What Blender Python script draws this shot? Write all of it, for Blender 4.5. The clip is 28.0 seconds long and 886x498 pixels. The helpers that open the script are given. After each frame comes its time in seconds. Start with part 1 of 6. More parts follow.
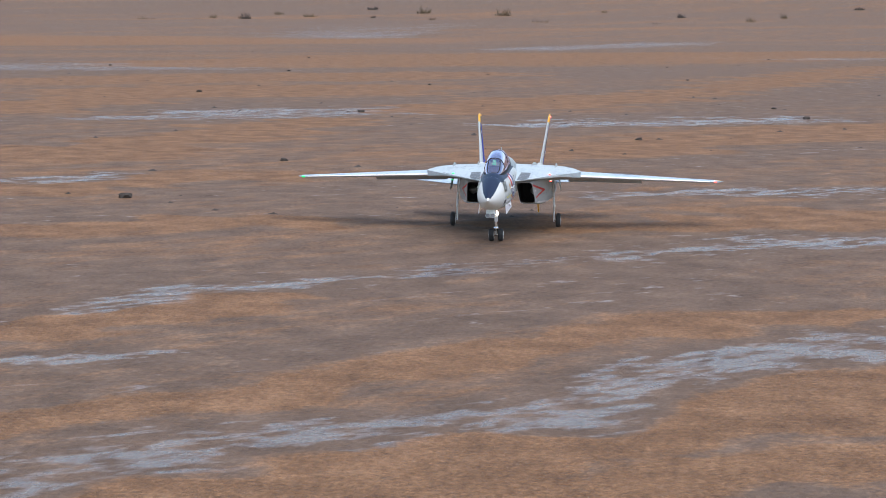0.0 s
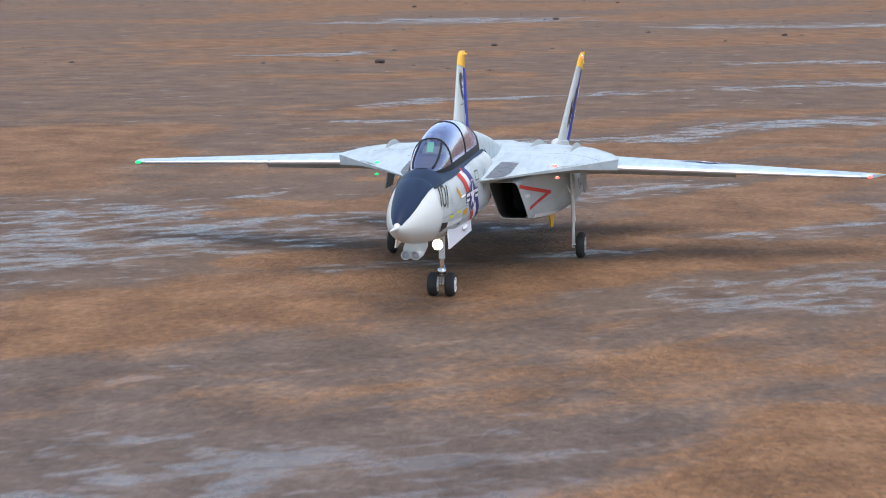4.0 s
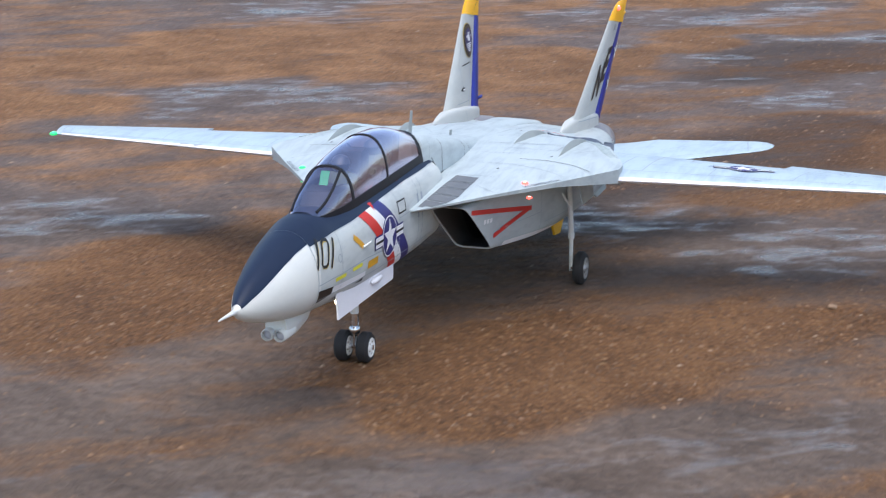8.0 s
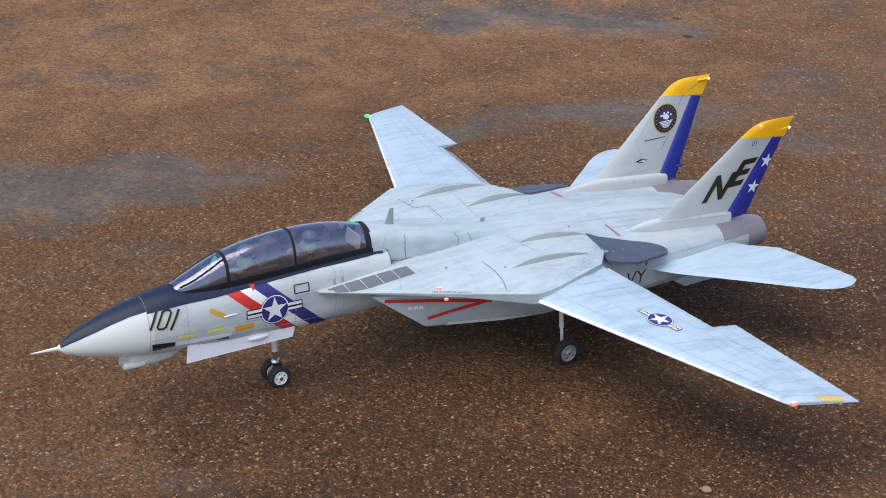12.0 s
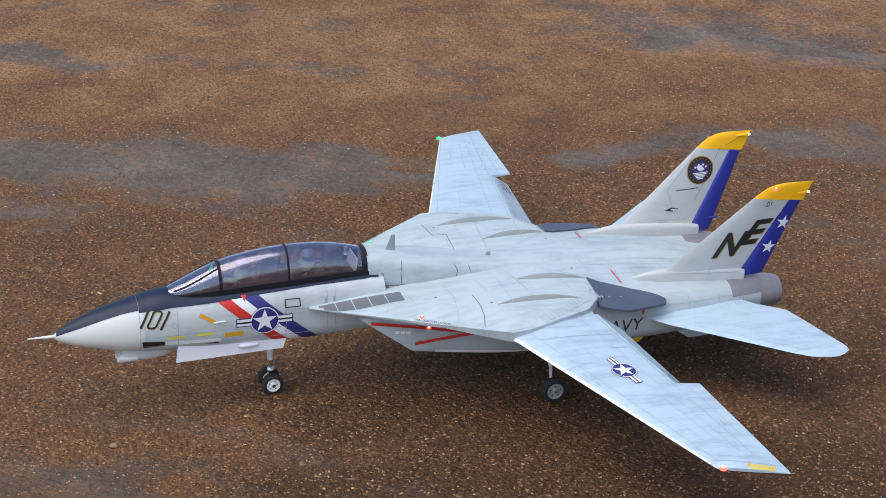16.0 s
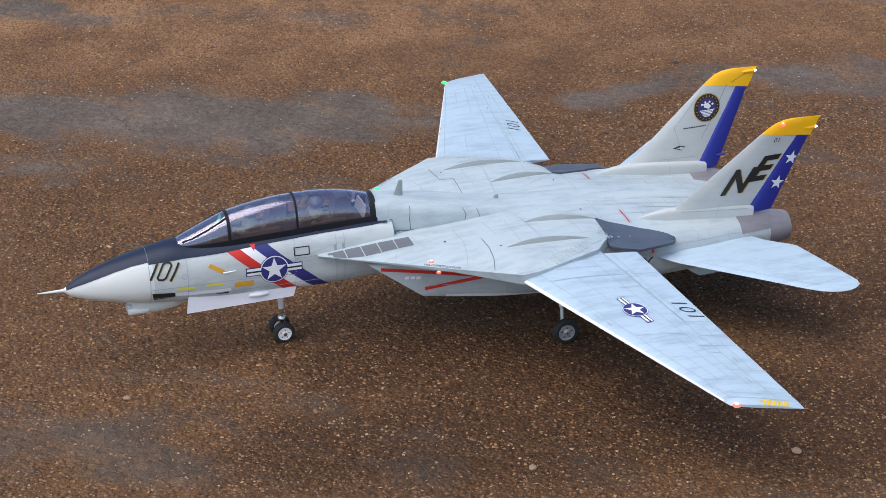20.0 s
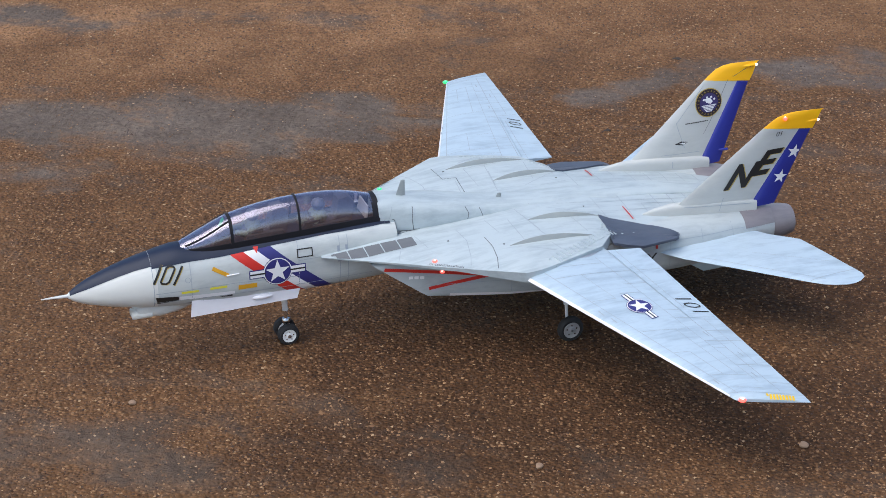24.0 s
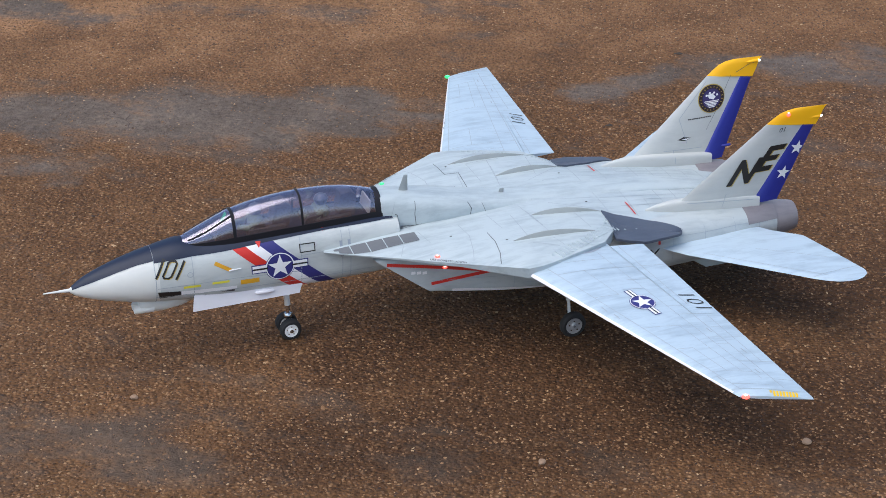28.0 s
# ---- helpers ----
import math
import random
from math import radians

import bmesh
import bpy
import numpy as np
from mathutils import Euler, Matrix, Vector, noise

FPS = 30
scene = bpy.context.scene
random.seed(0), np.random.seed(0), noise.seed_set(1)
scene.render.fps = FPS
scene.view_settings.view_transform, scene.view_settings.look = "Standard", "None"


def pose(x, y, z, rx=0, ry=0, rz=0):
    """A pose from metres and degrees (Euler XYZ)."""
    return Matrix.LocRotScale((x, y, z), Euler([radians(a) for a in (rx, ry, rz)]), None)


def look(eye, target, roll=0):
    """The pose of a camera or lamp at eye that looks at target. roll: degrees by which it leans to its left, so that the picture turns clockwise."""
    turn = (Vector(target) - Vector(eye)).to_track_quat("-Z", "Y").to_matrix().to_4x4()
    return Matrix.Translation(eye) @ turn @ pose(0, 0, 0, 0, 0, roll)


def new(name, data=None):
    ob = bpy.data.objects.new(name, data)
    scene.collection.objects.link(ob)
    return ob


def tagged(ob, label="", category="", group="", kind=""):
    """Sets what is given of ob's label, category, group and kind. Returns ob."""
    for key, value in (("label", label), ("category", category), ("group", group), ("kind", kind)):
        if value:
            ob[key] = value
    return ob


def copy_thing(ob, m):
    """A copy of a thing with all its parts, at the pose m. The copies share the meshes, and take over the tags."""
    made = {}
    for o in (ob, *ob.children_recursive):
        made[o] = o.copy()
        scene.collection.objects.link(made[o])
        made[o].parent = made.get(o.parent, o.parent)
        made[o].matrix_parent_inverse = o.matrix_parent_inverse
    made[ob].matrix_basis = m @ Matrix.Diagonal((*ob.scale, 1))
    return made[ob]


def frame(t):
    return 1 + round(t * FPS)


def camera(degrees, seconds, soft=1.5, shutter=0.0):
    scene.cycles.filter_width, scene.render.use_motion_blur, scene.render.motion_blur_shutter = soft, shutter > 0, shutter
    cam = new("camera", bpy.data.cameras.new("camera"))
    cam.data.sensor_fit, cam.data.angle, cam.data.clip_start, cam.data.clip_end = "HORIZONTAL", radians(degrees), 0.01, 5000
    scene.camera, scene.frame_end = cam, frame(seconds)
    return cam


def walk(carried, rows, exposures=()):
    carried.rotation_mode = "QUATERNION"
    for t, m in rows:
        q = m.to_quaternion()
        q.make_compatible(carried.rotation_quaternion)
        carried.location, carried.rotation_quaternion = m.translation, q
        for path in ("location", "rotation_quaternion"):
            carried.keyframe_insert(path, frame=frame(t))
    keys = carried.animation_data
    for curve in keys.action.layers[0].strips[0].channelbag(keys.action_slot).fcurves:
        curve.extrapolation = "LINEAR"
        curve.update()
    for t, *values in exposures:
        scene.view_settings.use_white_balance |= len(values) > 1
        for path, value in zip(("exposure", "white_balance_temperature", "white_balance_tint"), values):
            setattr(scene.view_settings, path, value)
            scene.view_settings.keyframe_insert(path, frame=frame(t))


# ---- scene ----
from mathutils.bvhtree import BVHTree

cam = camera(23.93, 28.0, soft=0.7, shutter=0.2)
walk(cam, [
    (0, pose(-11.393, -1.384, 0.820, 83.81, -0.37, 99.31)), (0.5, pose(-10.895, -1.209, 0.862, 83.76, -1.22, 100.19)),
    (1, pose(-10.794, -1.033, 0.774, 84.07, 0.38, 100.94)), (1.5, pose(-10.424, -0.859, 0.740, 83.48, 0.70, 103.39)),
    (2, pose(-10.037, -0.952, 0.719, 82.95, 0.20, 104.33)), (2.5, pose(-9.671, -0.997, 0.633, 83.17, 1.37, 101.14)),
    (3, pose(-9.351, -0.909, 0.623, 83.11, 0.43, 101.90)), (3.5, pose(-8.949, -0.885, 0.618, 82.80, 0.03, 103.17)),
    (5.5, pose(-4.895, 0.158, 0.908, 80.74, -1.03, 108.86)), (6, pose(-4.338, 0.028, 0.725, 83.06, -0.47, 110.38)),
    (6.5, pose(-2.881, 0.663, 1.030, 80.55, -1.14, 113.63)), (7, pose(-2.403, 0.726, 0.970, 80.72, -0.90, 112.48)),
    (7.5, pose(-1.941, 0.775, 0.938, 78.17, -0.68, 115.05)), (8, pose(-1.665, 0.877, 0.890, 76.76, -0.63, 118.95)),
    (8.5, pose(-0.782, 1.250, 1.041, 74.17, -0.90, 122.99)), (9, pose(-0.016, 1.652, 1.238, 73.83, -0.79, 122.81)),
    (9.5, pose(0.531, 1.945, 1.380, 72.44, -0.60, 124.79)), (10, pose(1.033, 2.461, 1.648, 68.90, -0.74, 130.43)),
    (10.5, pose(1.292, 2.582, 1.702, 67.45, -0.67, 133.78)), (11, pose(1.552, 2.745, 1.822, 65.98, -0.99, 138.67)),
    (11.5, pose(1.836, 3.143, 1.949, 65.63, -0.32, 145.32)), (13.5, pose(1.846, 3.928, 2.261, 64.81, -3.96, 160.43)),
    (14, pose(1.756, 3.894, 2.262, 64.69, -2.93, 161.15)), (14.5, pose(1.670, 3.874, 2.259, 64.42, -3.42, 162.89)),
    (15, pose(1.615, 3.831, 2.251, 64.04, -2.63, 164.06)), (15.5, pose(1.571, 3.839, 2.254, 64.20, -1.71, 162.10)),
    (16, pose(1.579, 3.863, 2.248, 64.50, -1.97, 161.18)), (16.5, pose(1.583, 3.871, 2.238, 63.74, -1.96, 160.81)),
    (17, pose(1.564, 3.876, 2.235, 63.41, -1.21, 160.52)), (17.5, pose(1.575, 3.872, 2.244, 63.47, -0.95, 160.17)),
    (18, pose(1.570, 3.861, 2.244, 63.41, -0.80, 160.48)), (18.5, pose(1.567, 3.862, 2.237, 63.35, -0.61, 160.60)),
    (19, pose(1.581, 3.860, 2.239, 63.23, -0.71, 160.61)), (19.5, pose(1.578, 3.858, 2.243, 63.05, -0.66, 160.69)),
    (20, pose(1.575, 3.860, 2.241, 63.04, -0.53, 160.77)), (20.5, pose(1.566, 3.858, 2.236, 63.02, -0.28, 160.80)),
    (21, pose(1.562, 3.860, 2.238, 62.95, 0.00, 160.76)), (21.5, pose(1.562, 3.859, 2.239, 62.92, 0.05, 160.77)),
    (23.5, pose(1.554, 3.860, 2.239, 63.00, 0.48, 160.61)), (24, pose(1.565, 3.859, 2.234, 63.08, 0.38, 160.54)),
    (24.5, pose(1.574, 3.854, 2.238, 63.01, 0.18, 160.52)), (25, pose(1.569, 3.855, 2.233, 63.03, 0.20, 160.52)),
    (25.5, pose(1.569, 3.852, 2.238, 62.96, 0.33, 160.45)), (26, pose(1.570, 3.845, 2.237, 62.95, 0.30, 160.43)),
    (26.5, pose(1.568, 3.845, 2.237, 62.88, 0.13, 160.49)), (27, pose(1.582, 3.849, 2.239, 62.86, -0.06, 160.48)),
    (27.5, pose(1.589, 3.849, 2.240, 62.87, -0.05, 160.42)), (28, pose(1.577, 3.846, 2.236, 62.88, 0.17, 160.50))], exposures=[(0, 0.76), (7.5, 0.76), (10, 0.60), (13.5, 0.48), (28, 0.45)])

# ---- light: overcast sky with a broad soft sun ----
SUN_EL, SUN_AZ = radians(62), radians(68)
world = bpy.data.worlds.new("world")
scene.world = world
world.use_nodes = True
wn = world.node_tree.nodes
sky = wn.new("ShaderNodeTexSky")
sky.sky_type = "NISHITA"
sky.sun_disc = False
sky.sun_elevation, sky.sun_rotation = SUN_EL, SUN_AZ
sky.air_density, sky.dust_density, sky.ozone_density = 1.0, 1.6, 1.5
wn["Background"].inputs["Strength"].default_value = 0.15
world.node_tree.links.new(sky.outputs["Color"], wn["Background"].inputs["Color"])
sun_data = bpy.data.lights.new("sun", "SUN")
sun_data.energy, sun_data.angle, sun_data.color = 1.75, radians(70), (1.0, 0.97, 0.93)
sun = new("sun", sun_data)
sun_dir = Vector((math.sin(SUN_AZ) * math.cos(SUN_EL), math.cos(SUN_AZ) * math.cos(SUN_EL), math.sin(SUN_EL)))
sun.matrix_world = look(sun_dir * 20, (0, 0, 0))


# ---- materials ----
def mat(name, color, rough=0.5, metal=0.0, emit=0.0, spec=0.5, coat=0.0):
    m = bpy.data.materials.new(name)
    m.use_nodes = True
    b = m.node_tree.nodes["Principled BSDF"]
    b.inputs["Base Color"].default_value = (*color, 1)
    b.inputs["Roughness"].default_value = rough
    b.inputs["Metallic"].default_value = metal
    b.inputs["Specular IOR Level"].default_value = spec
    b.inputs["Coat Weight"].default_value = coat
    if emit:
        b.inputs["Emission Color"].default_value = (*color, 1)
        b.inputs["Emission Strength"].default_value = emit
    return m


def node(m, kind, **values):
    n = m.node_tree.nodes.new(kind)
    for key, value in values.items():
        n.inputs[key.replace("_", " ")].default_value = value
    return n


def join(m, a, b):
    m.node_tree.links.new(a, b)


def ramp(m, fac, stops):
    n = m.node_tree.nodes.new("ShaderNodeValToRGB")
    e = n.color_ramp.elements
    while len(e) < len(stops):
        e.new(0.5)
    for el, (p, c) in zip(e, stops):
        el.position = p
        el.color = (*c, 1) if len(c) == 3 else c
    join(m, fac, n.inputs["Fac"])
    return n.outputs["Color"]


def mixc(m, fac, a, b, how="MIX"):
    n = m.node_tree.nodes.new("ShaderNodeMix")
    n.data_type, n.blend_type = "RGBA", how
    for sock, val in ((n.inputs[0], fac), (n.inputs[6], a), (n.inputs[7], b)):
        if isinstance(val, (int, float)):
            sock.default_value = val
        elif isinstance(val, tuple):
            sock.default_value = (*val, 1)
        else:
            join(m, val, sock)
    return n.outputs[2]


def math_n(m, op, a, b=0.0, clamp=False):
    n = m.node_tree.nodes.new("ShaderNodeMath")
    n.operation, n.use_clamp = op, clamp
    for sock, val in zip(n.inputs, (a, b)):
        if isinstance(val, (int, float)):
            sock.default_value = val
        else:
            join(m, val, sock)
    return n.outputs[0]


def coords(m, scale=(1, 1, 1), turn=0.0, shift=(0, 0, 0), kind="POINT"):
    """Object coordinates; with kind TEXTURE, scale gives the lengths of the features and turn their direction."""
    tc = m.node_tree.nodes.new("ShaderNodeTexCoord")
    mp = m.node_tree.nodes.new("ShaderNodeMapping")
    mp.vector_type = kind
    mp.inputs["Scale"].default_value = scale
    mp.inputs["Rotation"].default_value = (0, 0, turn)
    mp.inputs["Location"].default_value = shift
    join(m, tc.outputs["Object"], mp.inputs["Vector"])
    return mp.outputs["Vector"]


def noise_tex(m, vec, scale, detail=4.0, rough=0.55, distort=0.0):
    n = node(m, "ShaderNodeTexNoise", Scale=scale, Detail=detail, Roughness=rough, Distortion=distort)
    join(m, vec, n.inputs["Vector"])
    return n.outputs["Fac"]


def paint(name, color, grime=0.35, rough=0.42):
    """Weathered model paint: faint blotches, streaks along the airflow and worn gloss."""
    m = mat(name, color, rough)
    b = m.node_tree.nodes["Principled BSDF"]
    v = coords(m)
    streak = noise_tex(m, coords(m, (11, 60, 40)), 1.0, 6, 0.7, 0.4)
    blot = noise_tex(m, v, 9.0, 5, 0.6)
    fine = noise_tex(m, v, 160.0, 3, 0.6)
    g = ramp(m, math_n(m, "ADD", math_n(m, "MULTIPLY", streak, 0.6), math_n(m, "MULTIPLY", blot, 0.4)), [(0.46, (0, 0, 0)), (0.66, (1, 1, 1))])
    dirty = tuple(c * k for c, k in zip(color, (0.60, 0.63, 0.67)))
    col = mixc(m, math_n(m, "MULTIPLY", g, grime), color, dirty)
    col = mixc(m, math_n(m, "MULTIPLY", fine, 0.10), col, tuple(c * 0.8 for c in color))
    join(m, col, b.inputs["Base Color"])
    join(m, math_n(m, "ADD", math_n(m, "MULTIPLY", blot, 0.25), rough - 0.1), b.inputs["Roughness"])
    bump = node(m, "ShaderNodeBump", Strength=0.05, Distance=0.002)
    join(m, blot, bump.inputs["Height"])
    join(m, bump.outputs["Normal"], b.inputs["Normal"])
    return m


GREY = paint("pale_grey_paint", (0.475, 0.54, 0.555), 0.75)
WINGP = paint("wing_grey_paint", (0.455, 0.56, 0.635), 0.75)
LIGHT = paint("radome_paint", (0.70, 0.71, 0.67), 0.2, 0.38)
WHITEP = paint("white_paint", (0.78, 0.77, 0.80), 0.2)
NAVYBLACK = paint("antiglare_black", (0.011, 0.019, 0.043), 0.3, 0.42)
NAVYBLACK.node_tree.nodes["Principled BSDF"].inputs["Specular IOR Level"].default_value = 0.35
# Lighter copy of the pale grey: light on the body's sides is put into colour.
SIDELIT = paint("body_grey_sidelit", (0.55, 0.585, 0.57), 0.6)
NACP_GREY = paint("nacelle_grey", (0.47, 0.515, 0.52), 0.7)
FINP = paint("fin_grey", (0.55, 0.565, 0.54), 0.3)
SEATG = mat("seat_grey", (0.06, 0.062, 0.085), 0.6)
BULKG = mat("bulkhead_grey", (0.42, 0.42, 0.45), 0.6)
BLUE = paint("rudder_blue", (0.020, 0.03, 0.26), 0.25, 0.4)
YELLOW = paint("tail_yellow", (1.0, 0.50, 0.008), 0.05, 0.38)
SEAL = paint("slate_grey", (0.080, 0.098, 0.135), 0.6, 0.5)
SEALP = paint("blade_grey", (0.34, 0.37, 0.36), 0.3, 0.5)
LOUVRE = paint("louvre_grey", (0.15, 0.16, 0.17), 0.4, 0.5)
SCUFF = paint("scuffed_paint", (0.36, 0.40, 0.46), 0.9, 0.55)
NOZZLE = paint("nozzle_metal", (0.24, 0.22, 0.23), 0.7, 0.35)
# Dark duct walls: shade inside the intake is put into both colours.
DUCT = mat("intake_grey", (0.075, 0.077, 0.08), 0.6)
DUCT_SHADE = mat("intake_shade", (0.02, 0.02, 0.022), 0.6)
COCKPIT = mat("cockpit_black", (0.05, 0.052, 0.065), 0.7)
FRAME = mat("frame_black", (0.012, 0.012, 0.016), 0.55, spec=0.3)
RED = mat("decal_red", (0.62, 0.03, 0.02), 0.5)
BLUED = mat("decal_blue", (0.03, 0.03, 0.17), 0.5)
WHITED = mat("decal_white", (0.82, 0.82, 0.82), 0.5)
BLACKD = mat("decal_black", (0.015, 0.014, 0.013), 0.5)
YELD = mat("decal_yellow", (0.75, 0.68, 0.06), 0.5)
ORAD = mat("decal_orange", (0.72, 0.36, 0.02), 0.5)
STRIPY = mat("strip_yellow", (0.85, 0.52, 0.01), 0.5)
GOLDD = mat("decal_gold", (0.46, 0.34, 0.07), 0.5)
EMBLEM = mat("emblem_violet", (0.045, 0.035, 0.14), 0.5)
PURPLED = mat("decal_emblem", (0.025, 0.015, 0.02), 0.5)
LINE = mat("panel_line", (0.355, 0.405, 0.44), 0.7)
SEAM = mat("panel_seam", (0.13, 0.145, 0.155), 0.7)
STEEL = mat("oleo_steel", (0.7, 0.7, 0.7), 0.18, 1.0)
RUBBER = mat("tyre_rubber", (0.018, 0.018, 0.019), 0.75)
RIMM = mat("rim_metal", (0.46, 0.46, 0.47), 0.32, 0.55)
DARKM = mat("dark_metal", (0.22, 0.22, 0.23), 0.32, 0.9)
HUB = mat("hub_white", (0.75, 0.75, 0.73), 0.4)
FLESH = mat("figure_drab", (0.15, 0.185, 0.155), 0.8)
HELM = mat("figure_helmet", (0.085, 0.105, 0.15), 0.3)
GREENL = mat("green_light", (0.02, 0.55, 0.16), 0.3, emit=0.7)
REDL = mat("red_light", (1.0, 0.10, 0.08), 0.5, emit=1.8, spec=0.1)
REDCORE = mat("red_core", (1.0, 0.55, 0.42), 0.5, emit=3.0, spec=0.1)
GREENCORE = mat("green_core", (0.12, 0.85, 0.35), 0.3, emit=0.8)
WARML = mat("landing_light", (1.0, 0.78, 0.50), 0.3, emit=7.0)
WHITEL = mat("white_light", (1.0, 0.97, 0.9), 0.3, emit=2.0)
HUDG = mat("sight_glass", (0.04, 0.45, 0.20), 0.1)

GLASS = bpy.data.materials.new("canopy_glass")
GLASS.use_nodes = True
gn = GLASS.node_tree.nodes
gn.remove(gn["Principled BSDF"])
tr, gl, mx = gn.new("ShaderNodeBsdfTransparent"), gn.new("ShaderNodeBsdfGlossy"), gn.new("ShaderNodeMixShader")
fr = gn.new("ShaderNodeFresnel")
fr.inputs["IOR"].default_value = 1.5
tr.inputs["Color"].default_value = (0.99, 0.955, 0.995, 1)
gl.inputs["Roughness"].default_value = 0.16
gl.inputs["Color"].default_value = (0.90, 0.84, 1.0, 1)
join(GLASS, math_n(GLASS, "ADD", math_n(GLASS, "MULTIPLY", fr.outputs[0], 2.2), 0.15), mx.inputs[0])
join(GLASS, tr.outputs[0], mx.inputs[1])
join(GLASS, gl.outputs[0], mx.inputs[2])
join(GLASS, mx.outputs[0], gn["Material Output"].inputs["Surface"])


def soil_material():
    """Damp earth: gravel bands, smooth mud and wet strips, by the ground's own layers wet, grav and dry."""
    m = mat("damp_soil", (0.09, 0.055, 0.035), 0.8)
    b = m.node_tree.nodes["Principled BSDF"]

    def layer(name):
        n = m.node_tree.nodes.new("ShaderNodeAttribute")
        n.attribute_name = name
        return n.outputs["Fac"]
    wet_l, grav_l, dry, shine, shade_damp, far = layer("wet"), layer("grav"), layer("dry"), layer("shine"), layer("shade_damp"), layer("far")
    v = coords(m)
    band = noise_tex(m, coords(m, (1.5, 0.42, 1), radians(143), kind="TEXTURE"), 1.0, 6, 0.6, 0.4)
    streak = noise_tex(m, coords(m, (0.24, 0.10, 1), radians(140), kind="TEXTURE"), 1.0, 5, 0.6, 0.5)
    mid = noise_tex(m, v, 5.0, 6, 0.65)
    fine = noise_tex(m, v, 55.0, 5, 0.7)
    grit = node(m, "ShaderNodeTexVoronoi", Scale=115.0, Randomness=1.0)
    join(m, v, grit.inputs["Vector"])
    grit2 = node(m, "ShaderNodeTexVoronoi", Scale=45.0, Randomness=1.0)
    join(m, v, grit2.inputs["Vector"])
    # gravel cover
    g = math_n(m, "SUBTRACT", grav_l, math_n(m, "MULTIPLY", wet_l, 0.80))
    wide = noise_tex(m, coords(m, (22, 2.6, 1), radians(152), kind="TEXTURE"), 1.0, 8, 0.68, 0.3)
    g = math_n(m, "ADD", g, math_n(m, "MULTIPLY", math_n(m, "MULTIPLY", math_n(m, "SUBTRACT", wide, 0.5), 2.6), far))
    ploughed = noise_tex(m, coords(m, (75, 7.5, 1), radians(120), kind="TEXTURE"), 1.0, 3, 0.6, 0.3)
    g = math_n(m, "ADD", g, math_n(m, "MULTIPLY", math_n(m, "MULTIPLY", math_n(m, "SUBTRACT", ploughed, 0.5), 2.8), far))
    g = math_n(m, "ADD", g, math_n(m, "MULTIPLY", math_n(m, "SUBTRACT", band, 0.5), 2.4))
    g = math_n(m, "ADD", g, math_n(m, "MULTIPLY", math_n(m, "SUBTRACT", streak, 0.5), 1.9))
    g = math_n(m, "ADD", g, math_n(m, "MULTIPLY", math_n(m, "SUBTRACT", fine, 0.5), 0.9))
    g = math_n(m, "ADD", g, math_n(m, "MULTIPLY", math_n(m, "MULTIPLY", math_n(m, "SUBTRACT", mid, 0.5), 2.2), math_n(m, "SUBTRACT", 1.15, shine)))
    gravel = ramp(m, g, [(0.12, (0, 0, 0)), (0.78, (1, 1, 1))])
    blend = math_n(m, "ADD", math_n(m, "MULTIPLY", mid, 0.5), math_n(m, "MULTIPLY", fine, 0.5))
    mud_b = ramp(m, blend, [(0.34, (0.068, 0.049, 0.036)), (0.52, (0.142, 0.107, 0.082)), (0.68, (0.228, 0.176, 0.138))])
    # Greyer mud: the sky's sheen on wet ground is put into its colour.
    mud_g = ramp(m, blend, [(0.34, (0.064, 0.047, 0.041)), (0.52, (0.140, 0.107, 0.096)), (0.68, (0.235, 0.185, 0.170))])
    mud_l = ramp(m, blend, [(0.34, (0.058, 0.037, 0.024)), (0.52, (0.116, 0.078, 0.053)), (0.68, (0.190, 0.135, 0.096))])
    mud_f = ramp(m, blend, [(0.34, (0.080, 0.051, 0.034)), (0.52, (0.154, 0.100, 0.068)), (0.68, (0.240, 0.163, 0.114))])
    open_field = layer("field")
    mud = mixc(m, layer("loam"), mixc(m, layer("sky_sheen"), mud_b, mud_g), mud_l)
    mud = mixc(m, open_field, mud, mud_f)
    damp = ramp(m, blend, [(0.34, (0.056, 0.026, 0.011)), (0.50, (0.125, 0.059, 0.024)), (0.68, (0.202, 0.103, 0.044))])
    dryg = ramp(m, blend, [(0.36, (0.106, 0.051, 0.023)), (0.50, (0.234, 0.118, 0.053)), (0.64, (0.395, 0.212, 0.105))])
    chip = ramp(m, grit.outputs["Color"], [(0.12, (0.046, 0.021, 0.008)), (0.45, (0.141, 0.067, 0.027)), (0.8, (0.259, 0.129, 0.055)), (0.96, (0.396, 0.244, 0.126))])
    wetg = mixc(m, ramp(m, grit.outputs["Distance"], [(0.30, (0.85, 0.85, 0.85)), (0.60, (0.1, 0.1, 0.1))]), damp, chip)
    dryg = mixc(m, math_n(m, "MULTIPLY", open_field, 0.28), dryg, mud_f)
    col = mixc(m, gravel, mud, mixc(m, dry, wetg, dryg))
    # Darker soil under the jet's way: damp plus the jet's shade, put into colour.
    shade_damp_fac = math_n(m, "MULTIPLY", math_n(m, "ADD", shade_damp, math_n(m, "MULTIPLY", math_n(m, "SUBTRACT", mid, 0.5), 1.2)), 0.8, True)
    col = mixc(m, math_n(m, "MULTIPLY", shade_damp_fac, shade_damp), col, mixc(m, 1.0, col, (0.46, 0.43, 0.40), "MULTIPLY"))
    # dried cracks in the bare mud
    warp = m.node_tree.nodes.new("ShaderNodeVectorMath")
    warp.operation = "MULTIPLY_ADD"
    noisy = node(m, "ShaderNodeTexNoise", Scale=7.0, Detail=3.0)
    join(m, v, noisy.inputs["Vector"])
    join(m, noisy.outputs["Color"], warp.inputs[0])
